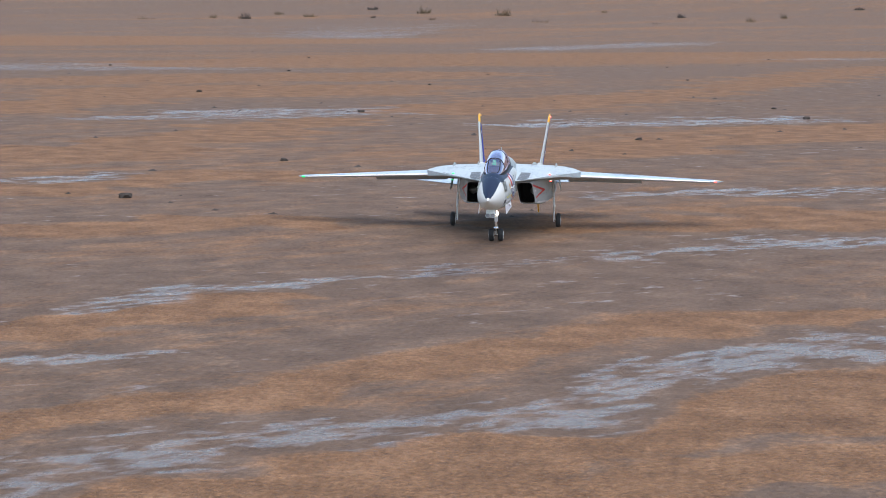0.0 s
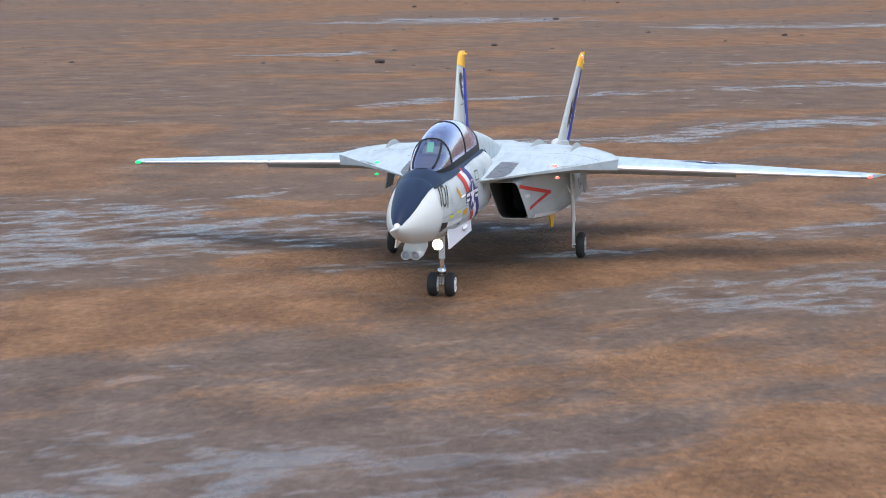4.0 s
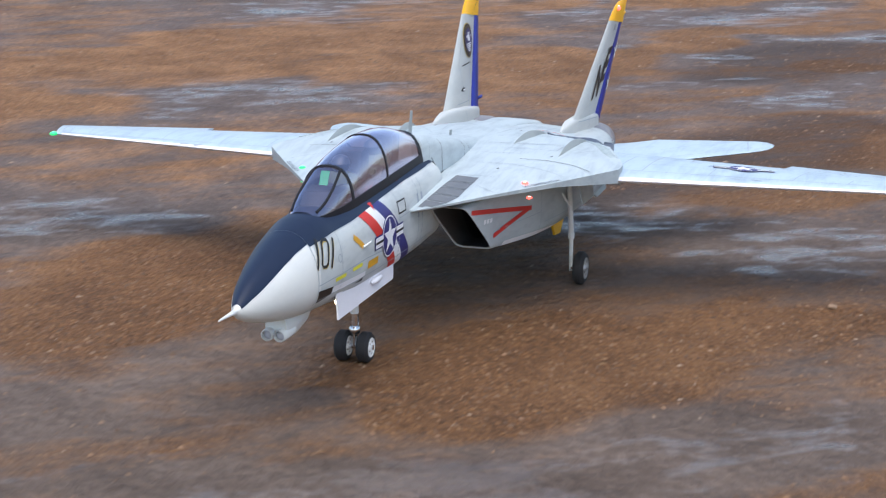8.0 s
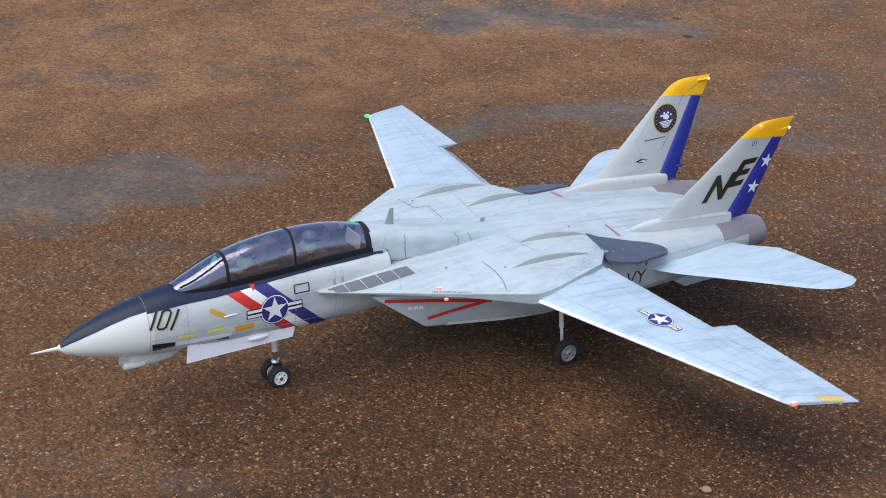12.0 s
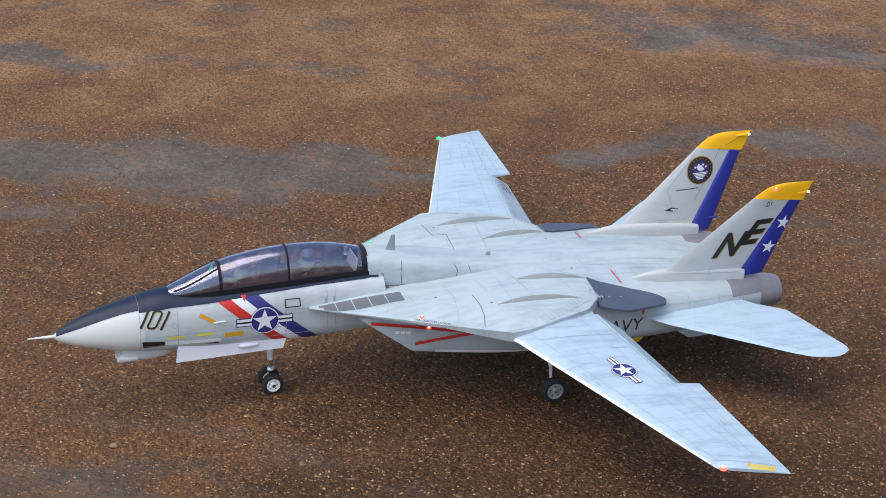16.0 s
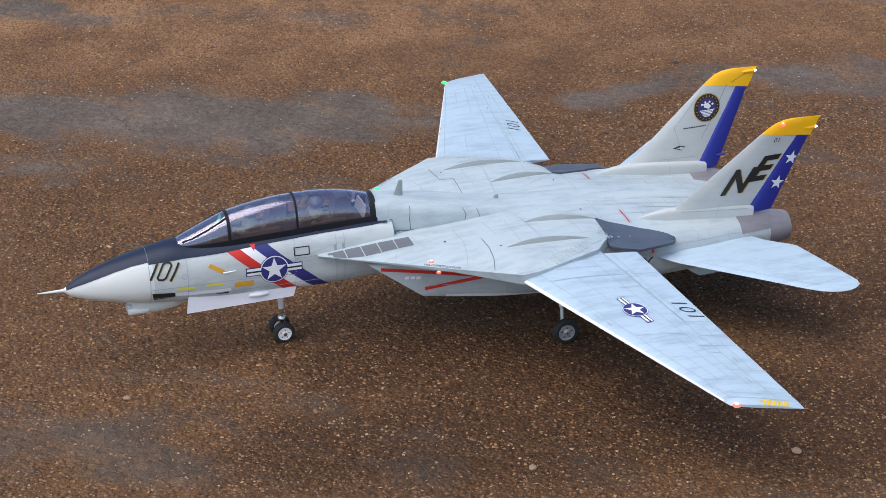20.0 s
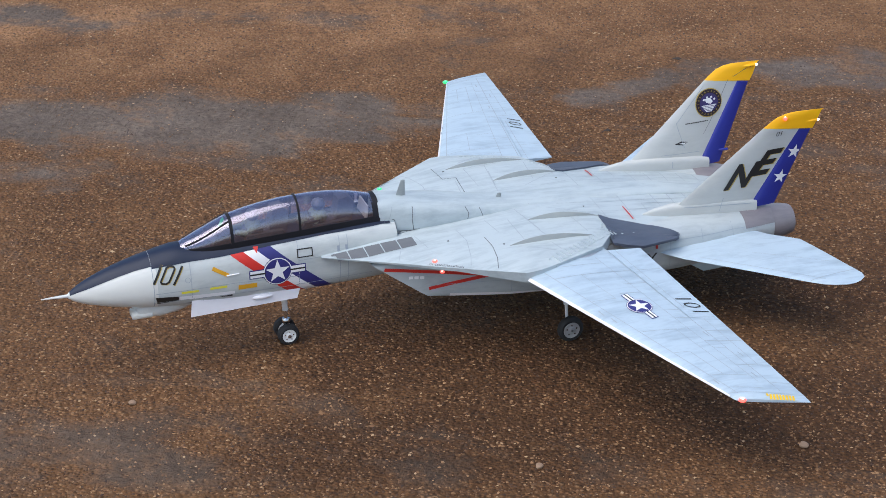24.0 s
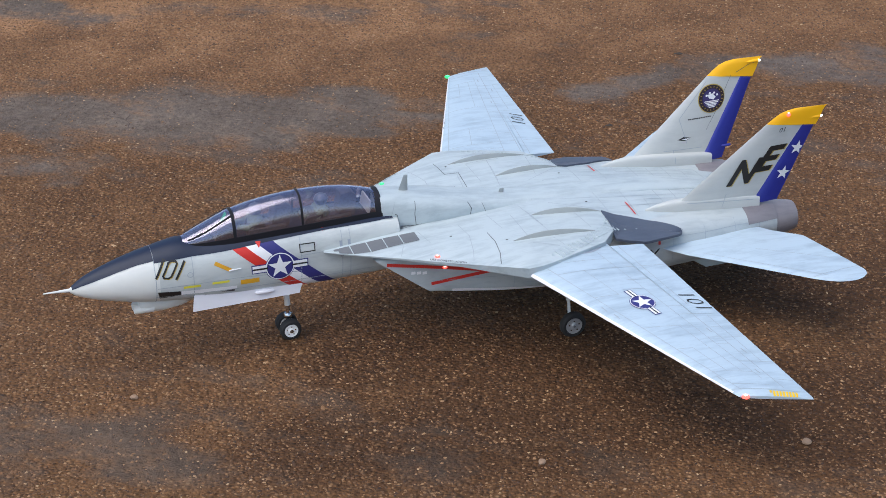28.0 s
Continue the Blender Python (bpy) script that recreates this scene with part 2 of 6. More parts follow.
    warp.inputs[1].default_value = (0.16, 0.16, 0.0)
    join(m, v, warp.inputs[2])
    cell = node(m, "ShaderNodeTexVoronoi", Scale=6.5)
    cell.feature = "DISTANCE_TO_EDGE"
    join(m, warp.outputs[0], cell.inputs["Vector"])
    cracks = ramp(m, cell.outputs["Distance"], [(0.0, (1, 1, 1)), (0.016, (0, 0, 0))])
    cracks = math_n(m, "MULTIPLY", math_n(m, "MULTIPLY", cracks, math_n(m, "SUBTRACT", 1.0, gravel, True)), math_n(m, "MULTIPLY", ramp(m, mid, [(0.50, (0, 0, 0)), (0.62, (0.6, 0.6, 0.6))]), math_n(m, "SUBTRACT", 1.0, shine, True)))
    col = mixc(m, cracks, col, (0.045, 0.032, 0.026))
    join(m, col, b.inputs["Base Color"])
    # standing moisture: a broken film in the strips
    w = math_n(m, "ADD", math_n(m, "MULTIPLY", wet_l, 0.64), math_n(m, "MULTIPLY", math_n(m, "SUBTRACT", 0.5, band), 1.0))
    w = math_n(m, "ADD", w, math_n(m, "MULTIPLY", math_n(m, "SUBTRACT", streak, 0.5), 2.8))
    dash = noise_tex(m, coords(m, (0.10, 0.055, 1), radians(128), kind="TEXTURE"), 1.0, 4, 0.6, 0.3)
    w = math_n(m, "ADD", w, math_n(m, "MULTIPLY", math_n(m, "SUBTRACT", dash, 0.5), 2.4))
    w = math_n(m, "ADD", w, math_n(m, "MULTIPLY", math_n(m, "MULTIPLY", math_n(m, "SUBTRACT", 0.46, wide), 1.2), far))
    film = ramp(m, w, [(0.46, (0, 0, 0)), (0.92, (1, 1, 1))])
    film = math_n(m, "MULTIPLY", film, math_n(m, "SUBTRACT", 1.0, math_n(m, "MULTIPLY", gravel, 0.85)))
    film = math_n(m, "MULTIPLY", film, shine)
    join(m, math_n(m, "SUBTRACT", 0.82, math_n(m, "MULTIPLY", film, 0.60)), b.inputs["Roughness"])
    join(m, math_n(m, "ADD", 0.22, math_n(m, "MULTIPLY", film, 0.78)), b.inputs["Specular IOR Level"])
    h = math_n(m, "ADD", math_n(m, "MULTIPLY", fine, 0.6), math_n(m, "MULTIPLY", grit2.outputs["Distance"], 0.35))
    h = math_n(m, "SUBTRACT", h, math_n(m, "MULTIPLY", math_n(m, "MULTIPLY", grit.outputs["Distance"], gravel), 0.6))
    h = math_n(m, "ADD", h, math_n(m, "MULTIPLY", gravel, 0.5))
    lumps = noise_tex(m, v, 17.0, 5, 0.7, 0.6)
    bare = math_n(m, "SUBTRACT", 1.0, gravel, True)
    h = math_n(m, "ADD", h, math_n(m, "MULTIPLY", math_n(m, "MULTIPLY", lumps, bare), 1.6))
    h = math_n(m, "SUBTRACT", h, math_n(m, "MULTIPLY", cracks, 0.5))
    bump = node(m, "ShaderNodeBump", Distance=0.014)
    join(m, math_n(m, "SUBTRACT", 0.95, math_n(m, "MULTIPLY", film, 0.55)), bump.inputs["Strength"])
    join(m, h, bump.inputs["Height"])
    join(m, bump.outputs["Normal"], b.inputs["Normal"])
    return m


SOIL = soil_material()
CHIPTAN = mat("tan_chip", (0.3, 0.18, 0.1), 0.7)
pt = CHIPTAN.node_tree.nodes.new("ShaderNodeNewGeometry")
join(CHIPTAN, ramp(CHIPTAN, pt.outputs["Random Per Island"], [(0.0, (0.067, 0.036, 0.019)), (0.6, (0.163, 0.090, 0.046)), (0.92, (0.266, 0.156, 0.088)), (0.99, (0.340, 0.250, 0.176))]), CHIPTAN.node_tree.nodes["Principled BSDF"].inputs["Base Color"])
PEBBLE = mat("gravel_chip", (0.3, 0.18, 0.1), 0.7)
pc = PEBBLE.node_tree.nodes.new("ShaderNodeNewGeometry")
join(PEBBLE, ramp(PEBBLE, pc.outputs["Random Per Island"], [(0.0, (0.031, 0.014, 0.007)), (0.35, (0.103, 0.050, 0.021)), (0.72, (0.221, 0.116, 0.050)), (0.94, (0.319, 0.180, 0.085)), (0.997, (0.452, 0.314, 0.177))]), PEBBLE.node_tree.nodes["Principled BSDF"].inputs["Base Color"])
CLOD = paint("clod_brown", (0.045, 0.035, 0.028), 0.6, 0.9)
STONE = paint("buff_stone", (0.30, 0.20, 0.13), 0.5, 0.8)
TWIG = paint("dead_grass", (0.12, 0.085, 0.05), 0.6, 0.8)


# ---- mesh helpers ----
def finish(name, bm, material, parent=None, label="", smooth=True):
    me = bpy.data.meshes.new(name)
    bmesh.ops.recalc_face_normals(bm, faces=bm.faces)
    bm.to_mesh(me)
    bm.free()
    for m in material if isinstance(material, (list, tuple)) else [material]:
        me.materials.append(m)
    if smooth:
        for p in me.polygons:
            p.use_smooth = True
        me.set_sharp_from_angle(angle=radians(38))
    ob = new(name, me)
    if parent:
        ob.parent = parent
    if label:
        ob["label"] = label
    return ob


def part(name, bm, material, parent, label="", smooth=True):
    return finish(name, bm, material, parent, label, smooth)


def loft(rings, caps=(True, True), bm=None, mat_index=0):
    bm = bm or bmesh.new()
    vs = [[bm.verts.new(p) for p in ring] for ring in rings]
    n = len(rings[0])
    for a, b in zip(vs, vs[1:]):
        for i in range(n):
            f = bm.faces.new((a[i], a[(i + 1) % n], b[(i + 1) % n], b[i]))
            f.material_index = mat_index
    if caps[0]:
        bm.faces.new(vs[0])
    if caps[1]:
        bm.faces.new(vs[-1][::-1])
    return bm


def spline(xs, table):
    """Smooth values through a table of (x, value...) rows."""
    t = np.array(sorted(table))
    out = []
    for x in xs:
        i = int(np.clip(np.searchsorted(t[:, 0], x) - 1, 0, len(t) - 2))
        u = (x - t[i, 0]) / (t[i + 1, 0] - t[i, 0])
        sl = lambda k: (t[min(k + 1, len(t) - 1), 1:] - t[max(k - 1, 0), 1:]) / (t[min(k + 1, len(t) - 1), 0] - t[max(k - 1, 0), 0])
        h = t[i + 1, 0] - t[i, 0]
        out.append((2 * u**3 - 3 * u**2 + 1) * t[i, 1:] + (u**3 - 2 * u**2 + u) * h * sl(i) + (3 * u**2 - 2 * u**3) * t[i + 1, 1:] + (u**3 - u**2) * h * sl(i + 1))
    return out


def oval(x, yc, w, zb, zt, n=2.0, k=32, lean=0.0, rake=0.0, zm=None):
    """A super-ellipse ring across x; zm is the height of its widest line."""
    zm = (zb + zt) / 2 if zm is None else zm
    ring = []
    for i in range(k):
        a = 2 * math.pi * i / k
        c, s = math.cos(a), math.sin(a)
        u, v = math.copysign(abs(c) ** (2 / n), c), math.copysign(abs(s) ** (2 / n), s)
        z = zm + v * ((zt - zm) if v > 0 else (zm - zb))
        ring.append((x + rake * (z - zm), yc + w * u + lean * (z - zm), z))
    return ring


def tube(a, b, r0, r1=None, k=14, bm=None):
    bm = bm or bmesh.new()
    r1 = r0 if r1 is None else r1
    a, b = Vector(a), Vector(b)
    q = (b - a).to_track_quat("Z", "Y")
    rings = [[p + q @ Vector((r * math.cos(2 * math.pi * i / k), r * math.sin(2 * math.pi * i / k), 0)) for i in range(k)] for p, r in ((a, r0), (b, r1))]
    return loft(rings, bm=bm)


def lathe(profile, axis="Y", k=28, bm=None, centre=(0, 0, 0)):
    """Turn (along, radius) rows round an axis."""
    c = Vector(centre)
    rings = []
    for s, r in profile:
        ring = []
        for i in range(k):
            a = 2 * math.pi * i / k
            u, v = r * math.cos(a), r * math.sin(a)
            ring.append(c + Vector({"Y": (u, s, v), "X": (s, u, v), "Z": (u, v, s)}[axis]))
        rings.append(ring)
    return loft(rings, bm=bm)


def slab(outline, thick, bm=None):
    """A plate from a list of points, pushed along the vector thick."""
    bm = bm or bmesh.new()
    t = Vector(thick)
    a = [bm.verts.new(Vector(p)) for p in outline]
    b = [bm.verts.new(Vector(p) + t) for p in outline]
    bm.faces.new(a)
    bm.faces.new(b[::-1])
    for i in range(len(a)):
        j = (i + 1) % len(a)
        bm.faces.new((a[i], b[i], b[j], a[j]))
    return bm


# ---- ground ----
# strips as (x0, y0, x1, y1, half width), zone by zone
WET_FAR = [(-12.62, -2.3, -12.9, -2.14, 0.09), (-12.36, -2.02, -12.69, -1.52, 0.12), (-12.69, -1.52, -13.25, -1.19, 0.14), (-13.25, -1.19, -13.75, -0.92, 0.14), (-12.61, -2.35, -13.03, -1.95, 0.12),
           (-12.03, -2.1, -12.03, -1.88, 0.12), (-12.22, -1.31, -12.37, -1.05, 0.09), (-12.53, -1.02, -12.62, -0.92, 0.1)]
WET_MID = [(-8.45, -1.94, -8.78, -1.53, 0.3), (-11.75, -3.64, -12.78, -3.19, 0.42), (-8.22, -1.45, -8.68, -1.02, 0.13), (-9.45, -2.36, -9.6, -2.21, 0.17), (-9.83, -1.86, -10.36, -1.35, 0.37),
           (-9.36, -0.88, -9.76, -0.54, 0.13), (-7.71, -1.52, -7.8, -1.38, 0.08), (-8.28, -0.81, -8.4, -0.59, 0.06), (-12.13, -1.31, -12.32, -0.85, 0.26), (-7.87, -3.01, -8.83, -2.63, 0.62),
           (-11.59, -4.06, -13.03, -2.39, 0.77), (-9.92, -2.85, -10.83, -2.53, 0.42), (-9.74, -1.93, -10.62, -1.45, 0.46), (-13.45, -1.98, -14.16, -1.46, 0.16), (-5.32, -1.28, -5.7, -1.11, 0.15),
           (-6.81, -0.97, -7.67, -0.95, 0.08), (-6.18, -0.26, -6.64, -0.06, 0.17)]
WET_NEAR = [(-4.86, -1.89, -4.88, -1.65, 0.25), (-6.23, -2.61, -6.45, -2.24, 0.48), (-5.36, -0.82, -5.58, -0.67, 0.21), (-8.80, -1.72, -9.30, -1.42, 0.30), (-8.20, -2.45, -8.70, -2.25, 0.22), (-9.15, -3.05, -9.95, -2.78, 0.40), (-6.95, -1.53, -7.32, -1.20, 0.13), (-7.67, -0.83, -7.85, -0.55, 0.10), (-7.70, -1.90, -7.80, -1.80, 0.07),
         (-5.25, -0.40, -5.45, -0.26, 0.18), (-3.70, -0.54, -4.33, 0.07, 0.15), (-0.55, -1.05, -0.79, -1.03, 0.08), (-1.09, -1.01, -1.22, -0.96, 0.07),
         (-2.44, -0.52, -3.02, -0.55, 0.11), (-1.20, -1.85, -1.39, -1.83, 0.09), (0.99, -1.38, 0.51, -1.25, 0.16), (1.01, -1.03, 0.88, -0.91, 0.07),
         (0.26, -1.18, -0.11, -1.04, 0.16), (-1.36, -1.04, -1.48, -1.00, 0.08), (0.86, -2.21, 0.67, -2.14, 0.06), (-0.89, -1.21, -1.12, -1.06, 0.06), (0.75, -1.35, 0.30, -1.12, 0.22), (-0.25, -1.52, -0.62, -1.36, 0.20), (0.95, -2.2, 0.5, -2.05, 0.12), (-2.45, -0.72, -2.95, -0.56, 0.17), (0.55, 1.0, -0.1, 1.15, 0.2), (-1.2, -1.75, -1.75, -1.5, 0.16)]
STONY_FAR = [(-13.3, -2.62, -13.65, -2.12, 0.13), (-12.8, -1.95, -12.95, -1.22, 0.1), (-13.06, -2.55, -13.85, -2.1, 0.14), (-12.32, -2.23, -12.74, -1.85, 0.1), (-12.74, -1.85, -13.7, -0.99, 0.11),
           (-12.13, -1.87, -12.46, -1.39, 0.15), (-12.46, -1.39, -13.09, -0.92, 0.15)]
STONY_NEAR = [(-7.16, -1.78, -7.75, -1.7, 0.13), (-7.75, -1.7, -8.15, -1.5, 0.13), (-7.68, -1.13, -7.78, -0.96, 0.09), (-8.66, -2.28, -9.43, -2.18, 0.14), (-10.9, -3.85, -12.9, -3.82, 0.4),
           (-12.9, -3.82, -14.6, -3.75, 0.4), (-13.63, -4.32, -15.45, -3.91, 0.55), (-8.11, -1.75, -8.95, -1.26, 0.13), (-12.57, -1.71, -14.81, -0.99, 0.15), (-9.29, -1.07, -10.79, -0.56, 0.19),
           (-8.03, -0.66, -8.46, -0.31, 0.12), (-8.99, -2.25, -9.64, -1.86, 0.16), (-10.31, -4.66, -13.42, -4.61, 0.67), (-6.58, -2.13, -7.42, -1.93, 0.36), (-11.04, -2.66, -12.2, -1.89, 0.25),
           (-8.55, -1.59, -10.91, -0.86, 0.27), (-6.23, -0.6, -7.47, -0.22, 0.18), (-5.59, -0.68, -5.97, -0.51, 0.11), (-4.01, -1.18, -4.92, -1.36, 0.19), (-4.2, -0.61, -4.72, -0.2, 0.2),
           (-0.78, -1.44, -1.73, -1.34, 0.29), (-0.21, 0.07, -1.21, 0.73, 0.12), (0.92, -1.85, -1.54, -1.1, 0.18), (0.98, -0.55, 0.4, 0.21, 0.12), (-5.98, -2.83, -7.07, -2.85, 0.42),
           (-7.07, -2.85, -8.6, -2.65, 0.45), (-5.16, -3.3, -5.9, -2.5, 0.3)]

FURROWS = [(-15.27, -2.94, -16.11, -2.34, 0.12), (-16.11, -2.34, -16.9, -1.85, 0.13), (-16.9, -1.85, -17.5, -1.2, 0.18), (-14.51, -2.62, -14.95, -2.18, 0.12), (-14.95, -2.18, -15.55, -1.67, 0.13),
           (-15.55, -1.67, -16.36, -0.93, 0.15), (-14.71, -2.12, -15.66, -0.94, 0.12), (-14.34, -1.91, -14.75, -1.45, 0.18), (-14.75, -1.45, -14.9, -0.86, 0.1), (-14.16, -2.48, -14.29, -1.9, 0.08),
           (-16.66, -3.53, -17.01, -3.11, 0.15), (-17.01, -3.11, -17.37, -2.73, 0.15), (-23.03, -6.43, -24.42, -5.57, 0.8), (-24.42, -5.57, -28.64, -5.21, 0.48), (-20.5, -5.32, -21.81, -4.54, 0.26),
           (-21.81, -4.54, -22.45, -3.83, 0.35), (-27.95, -8.6, -34.78, -8.31, 0.65), (-34.78, -8.31, -36.98, -6.72, 1.89), (-24.09, -2.99, -25.92, -2.03, 0.52), (-25.92, -2.03, -28.82, -0.38, 0.65),
           (-30.55, -4.77, -36.84, -2.41, 0.87), (-36.84, -2.41, -53.75, 0.49, 0.68), (-79.25, -31.15, -112.83, -23.16, 10.29), (-49.94, -11.76, -75.28, 1.25, 4.26), (-19.79, -2.24, -20.71, -0.67, 0.3),
           (-19.01, -4.67, -19.73, -3.23, 0.23), (-38.44, -11.04, -44.73, -6.5, 2.0)]
WET_OUT = [(-15.34, -2.21, -16.09, -1.74, 0.16), (-16.09, -1.74, -16.95, -1.03, 0.21), (-14.86, -2.77, -15.42, -2.24, 0.17), (-16.19, -3.3, -16.36, -2.98, 0.13), (-17.04, -3.4, -17.71, -2.74, 0.13),
           (-17.89, -2.78, -18.32, -2.56, 0.1), (-21.28, -5.47, -22.25, -4.85, 0.23), (-28.59, -6.64, -30.54, -5.1, 0.94), (-104.72, -24.6, -123.75, -23.63, 4.21), (-61.9, -2.66, -64.2, -0.79, 3.02),
           (-18.37, -2.15, -18.99, -1.68, 0.14), (-19.1, -1.69, -19.6, -0.71, 0.25), (-28.16, -3.36, -29.98, -1.04, 0.67), (-21.4, -2.16, -22.27, -0.62, 0.3), (-45.53, -14.64, -49.84, -11.06, 3.07),
           (-74.99, -9.62, -102.31, -5.17, 1.99), (-18.36, -2.25, -18.08, -2.83, 0.12), (-14.12, -2.2, -14.15, -2.13, 0.08), (-17.3, -0.96, -17.48, -0.78, 0.21)]
# Strips darkened for damp soil and for the shade beneath the jet.
JET_SHADE_DAMP = [(-1.90, 0.32, -2.55, 0.34, 0.34), (-3.1, -0.10, -3.4, -0.05, 0.16), (-1.0, 0.25, -1.7, 0.15, 0.40), (-1.7, 0.15, -2.6, -0.15, 0.35), (-5.5, -1.0, -6.6, -0.8, 0.30), (-7.4, -1.3, -8.3, -1.05, 0.32), (0.62, 0.42, -0.10, 0.62, 0.26), (-0.10, 0.62, -0.75, 0.80, 0.24), (-0.3, 0.1, -0.8, 0.3, 0.2), (0.50, 0.14, -0.05, 0.30, 0.18)]


BARE = [(0.97, -1.46, 0.03, -1.12, 0.13), (1.04, -1.09, 0.80, -1.02, 0.07), (-0.50, -1.10, -1.40, -0.86, 0.13), (1.20, 0.20, 0.84, 0.44, 0.09), (0.30, -2.10, -0.70, -1.75, 0.10), (0.55, 0.55, 0.30, 0.66, 0.05)]


def wavy(x, y, k, seed):
    """Cheap smooth noise for bending the strips' edges."""
    r = np.random.default_rng(seed)
    out = np.zeros_like(x)
    for i in range(7):
        a, f, p = r.random() * 6.28, k * (0.6 + 0.5 * i), r.random() * 6.28
        out += np.sin((x * math.cos(a) + y * math.sin(a)) * f + p) / (1 + 0.5 * i)
    return out / 2.2


def cover(x, y, strips):
    best = np.zeros_like(x)
    for x0, y0, x1, y1, w in strips:
        dx, dy = x1 - x0, y1 - y0
        u = np.clip(((x - x0) * dx + (y - y0) * dy) / (dx * dx + dy * dy), 0, 1)
        taper = 0.55 + 0.45 * np.sin(math.pi * np.clip(u, 0.08, 0.92))
        d = np.hypot(x - x0 - u * dx, y - y0 - u * dy) / (w * taper)
        best = np.maximum(best, np.clip((1.45 - d) / 0.85, 0, 1))
    return best


def build_ground():
    xs = np.concatenate([-np.geomspace(2500, 95, 14), np.arange(-90, -34.1, 0.22), np.arange(-34, 4.01, 0.06), np.geomspace(5, 2500, 16)])
    ys = np.concatenate([-np.geomspace(2500, 25, 14), np.arange(-22, -10.1, 0.25), np.arange(-10, 4.01, 0.06), np.geomspace(5, 2500, 16)])
    n, k = len(ys), len(xs)
    x, y = np.meshgrid(xs, ys, indexing="ij")
    x, y = x.ravel(), y.ravel()
    idx = np.arange(k * n).reshape(k, n)
    quads = np.stack([idx[:-1, :-1], idx[1:, :-1], idx[1:, 1:], idx[:-1, 1:]], 2).reshape(-1, 4)
    me = bpy.data.meshes.new("ground")
    me.vertices.add(k * n)
    me.vertices.foreach_set("co", np.stack([x, y, 0.06 * np.maximum(0, -x - 140)], 1).ravel())
    me.loops.add(quads.size)
    me.loops.foreach_set("vertex_index", quads.ravel())
    me.polygons.add(len(quads))
    me.polygons.foreach_set("loop_start", np.arange(0, quads.size, 4))
    me.update(calc_edges=True)
    size = np.interp(x, [-60, -30, -18, -13, -8, -6, 0], [0.9, 0.4, 0.20, 0.09, 0.11, 0.13, 0.06])
    wx, wy = x + size * wavy(x, y, 5.0, 3), y + size * wavy(x, y, 5.0, 4)
    wet = np.maximum(cover(wx, wy, WET_FAR + WET_MID + WET_OUT), cover(wx, wy, WET_NEAR) * np.interp(x, [-5, -4.4, -3.4, -3], [0.95, 0.78, 0.78, 0.85]))
    wet += np.interp(x, [-34, -24], [0.0, 0.30]) * cover(wx, wy, WET_OUT)
    wet *= 1 - 0.10 * np.interp(x, [-14.5, -13.2, -9.8, -8.8], [0.0, 1.0, 1.0, 0.0]) * np.interp(y, [-2.9, -2.2], [0.0, 1.0])
    grav = np.interp(x, [-24, -16, -10, -8, -4.8, -3.0, -1.7, -0.9], [0.10, 0.16, 0.26, 0.30, 0.36, 0.48, 0.66, 0.95]) + np.interp(x, [-14, -10, -7, -5], [1.7, 1.2, 1.0, 0.75]) * cover(wx, wy, STONY_FAR + STONY_NEAR + FURROWS)
    grav -= 0.36 * cover(wx, wy, BARE)
    dry = np.interp(x + 0.5 * wavy(x, y, 2.0, 5), [-11.5, -3.5], [1.0, 0.0])
    dry = np.maximum(dry, 0.95 * np.interp(y + 0.35 * wavy(x, y, 2.5, 6), [-1.9, -0.9], [1.0, 0.0]))
    shade_damp = np.maximum(cover(wx, wy, JET_SHADE_DAMP), 0)
    shine = np.interp(x, [-4.5, -2.2, -0.5], [1.0, 0.40, 0.08])
    loam = 0.85 * np.interp(y, [-0.6, 0.0], [0.0, 1.0]) * np.interp(x, [-2.5, -1.0], [0.0, 1.0])
    loam = np.maximum(loam, 0.42 * np.interp(x, [-6.5, -5.3, -2.5, -1.5], [0.0, 1.0, 1.0, 0.0]) * np.interp(y, [-1.5, -0.8], [0.0, 1.0]))
    field = np.interp(x, [-12.5, -9.5], [0.95, 0.0])
    for name, val in (("loam", loam), ("field", field), ("sky_sheen", np.interp(x, [-12, -9, -6, -4, -2, 0], [0.15, 0.9, 0.8, 0.5, 0.3, 0.0])), ("wet", wet), ("grav", grav), ("dry", dry), ("shine", shine), ("shade_damp", shade_damp), ("far", np.interp(x, [-22, -11], [1.0, 0.0]))):
        me.attributes.new(name, "FLOAT", "POINT").data.foreach_set("value", val.astype(np.float32))
    me.materials.append(SOIL)
    return tagged(new("ground", me), "damp brown soil with gravel bands and wet strips", "ground", kind="structure")


build_ground()


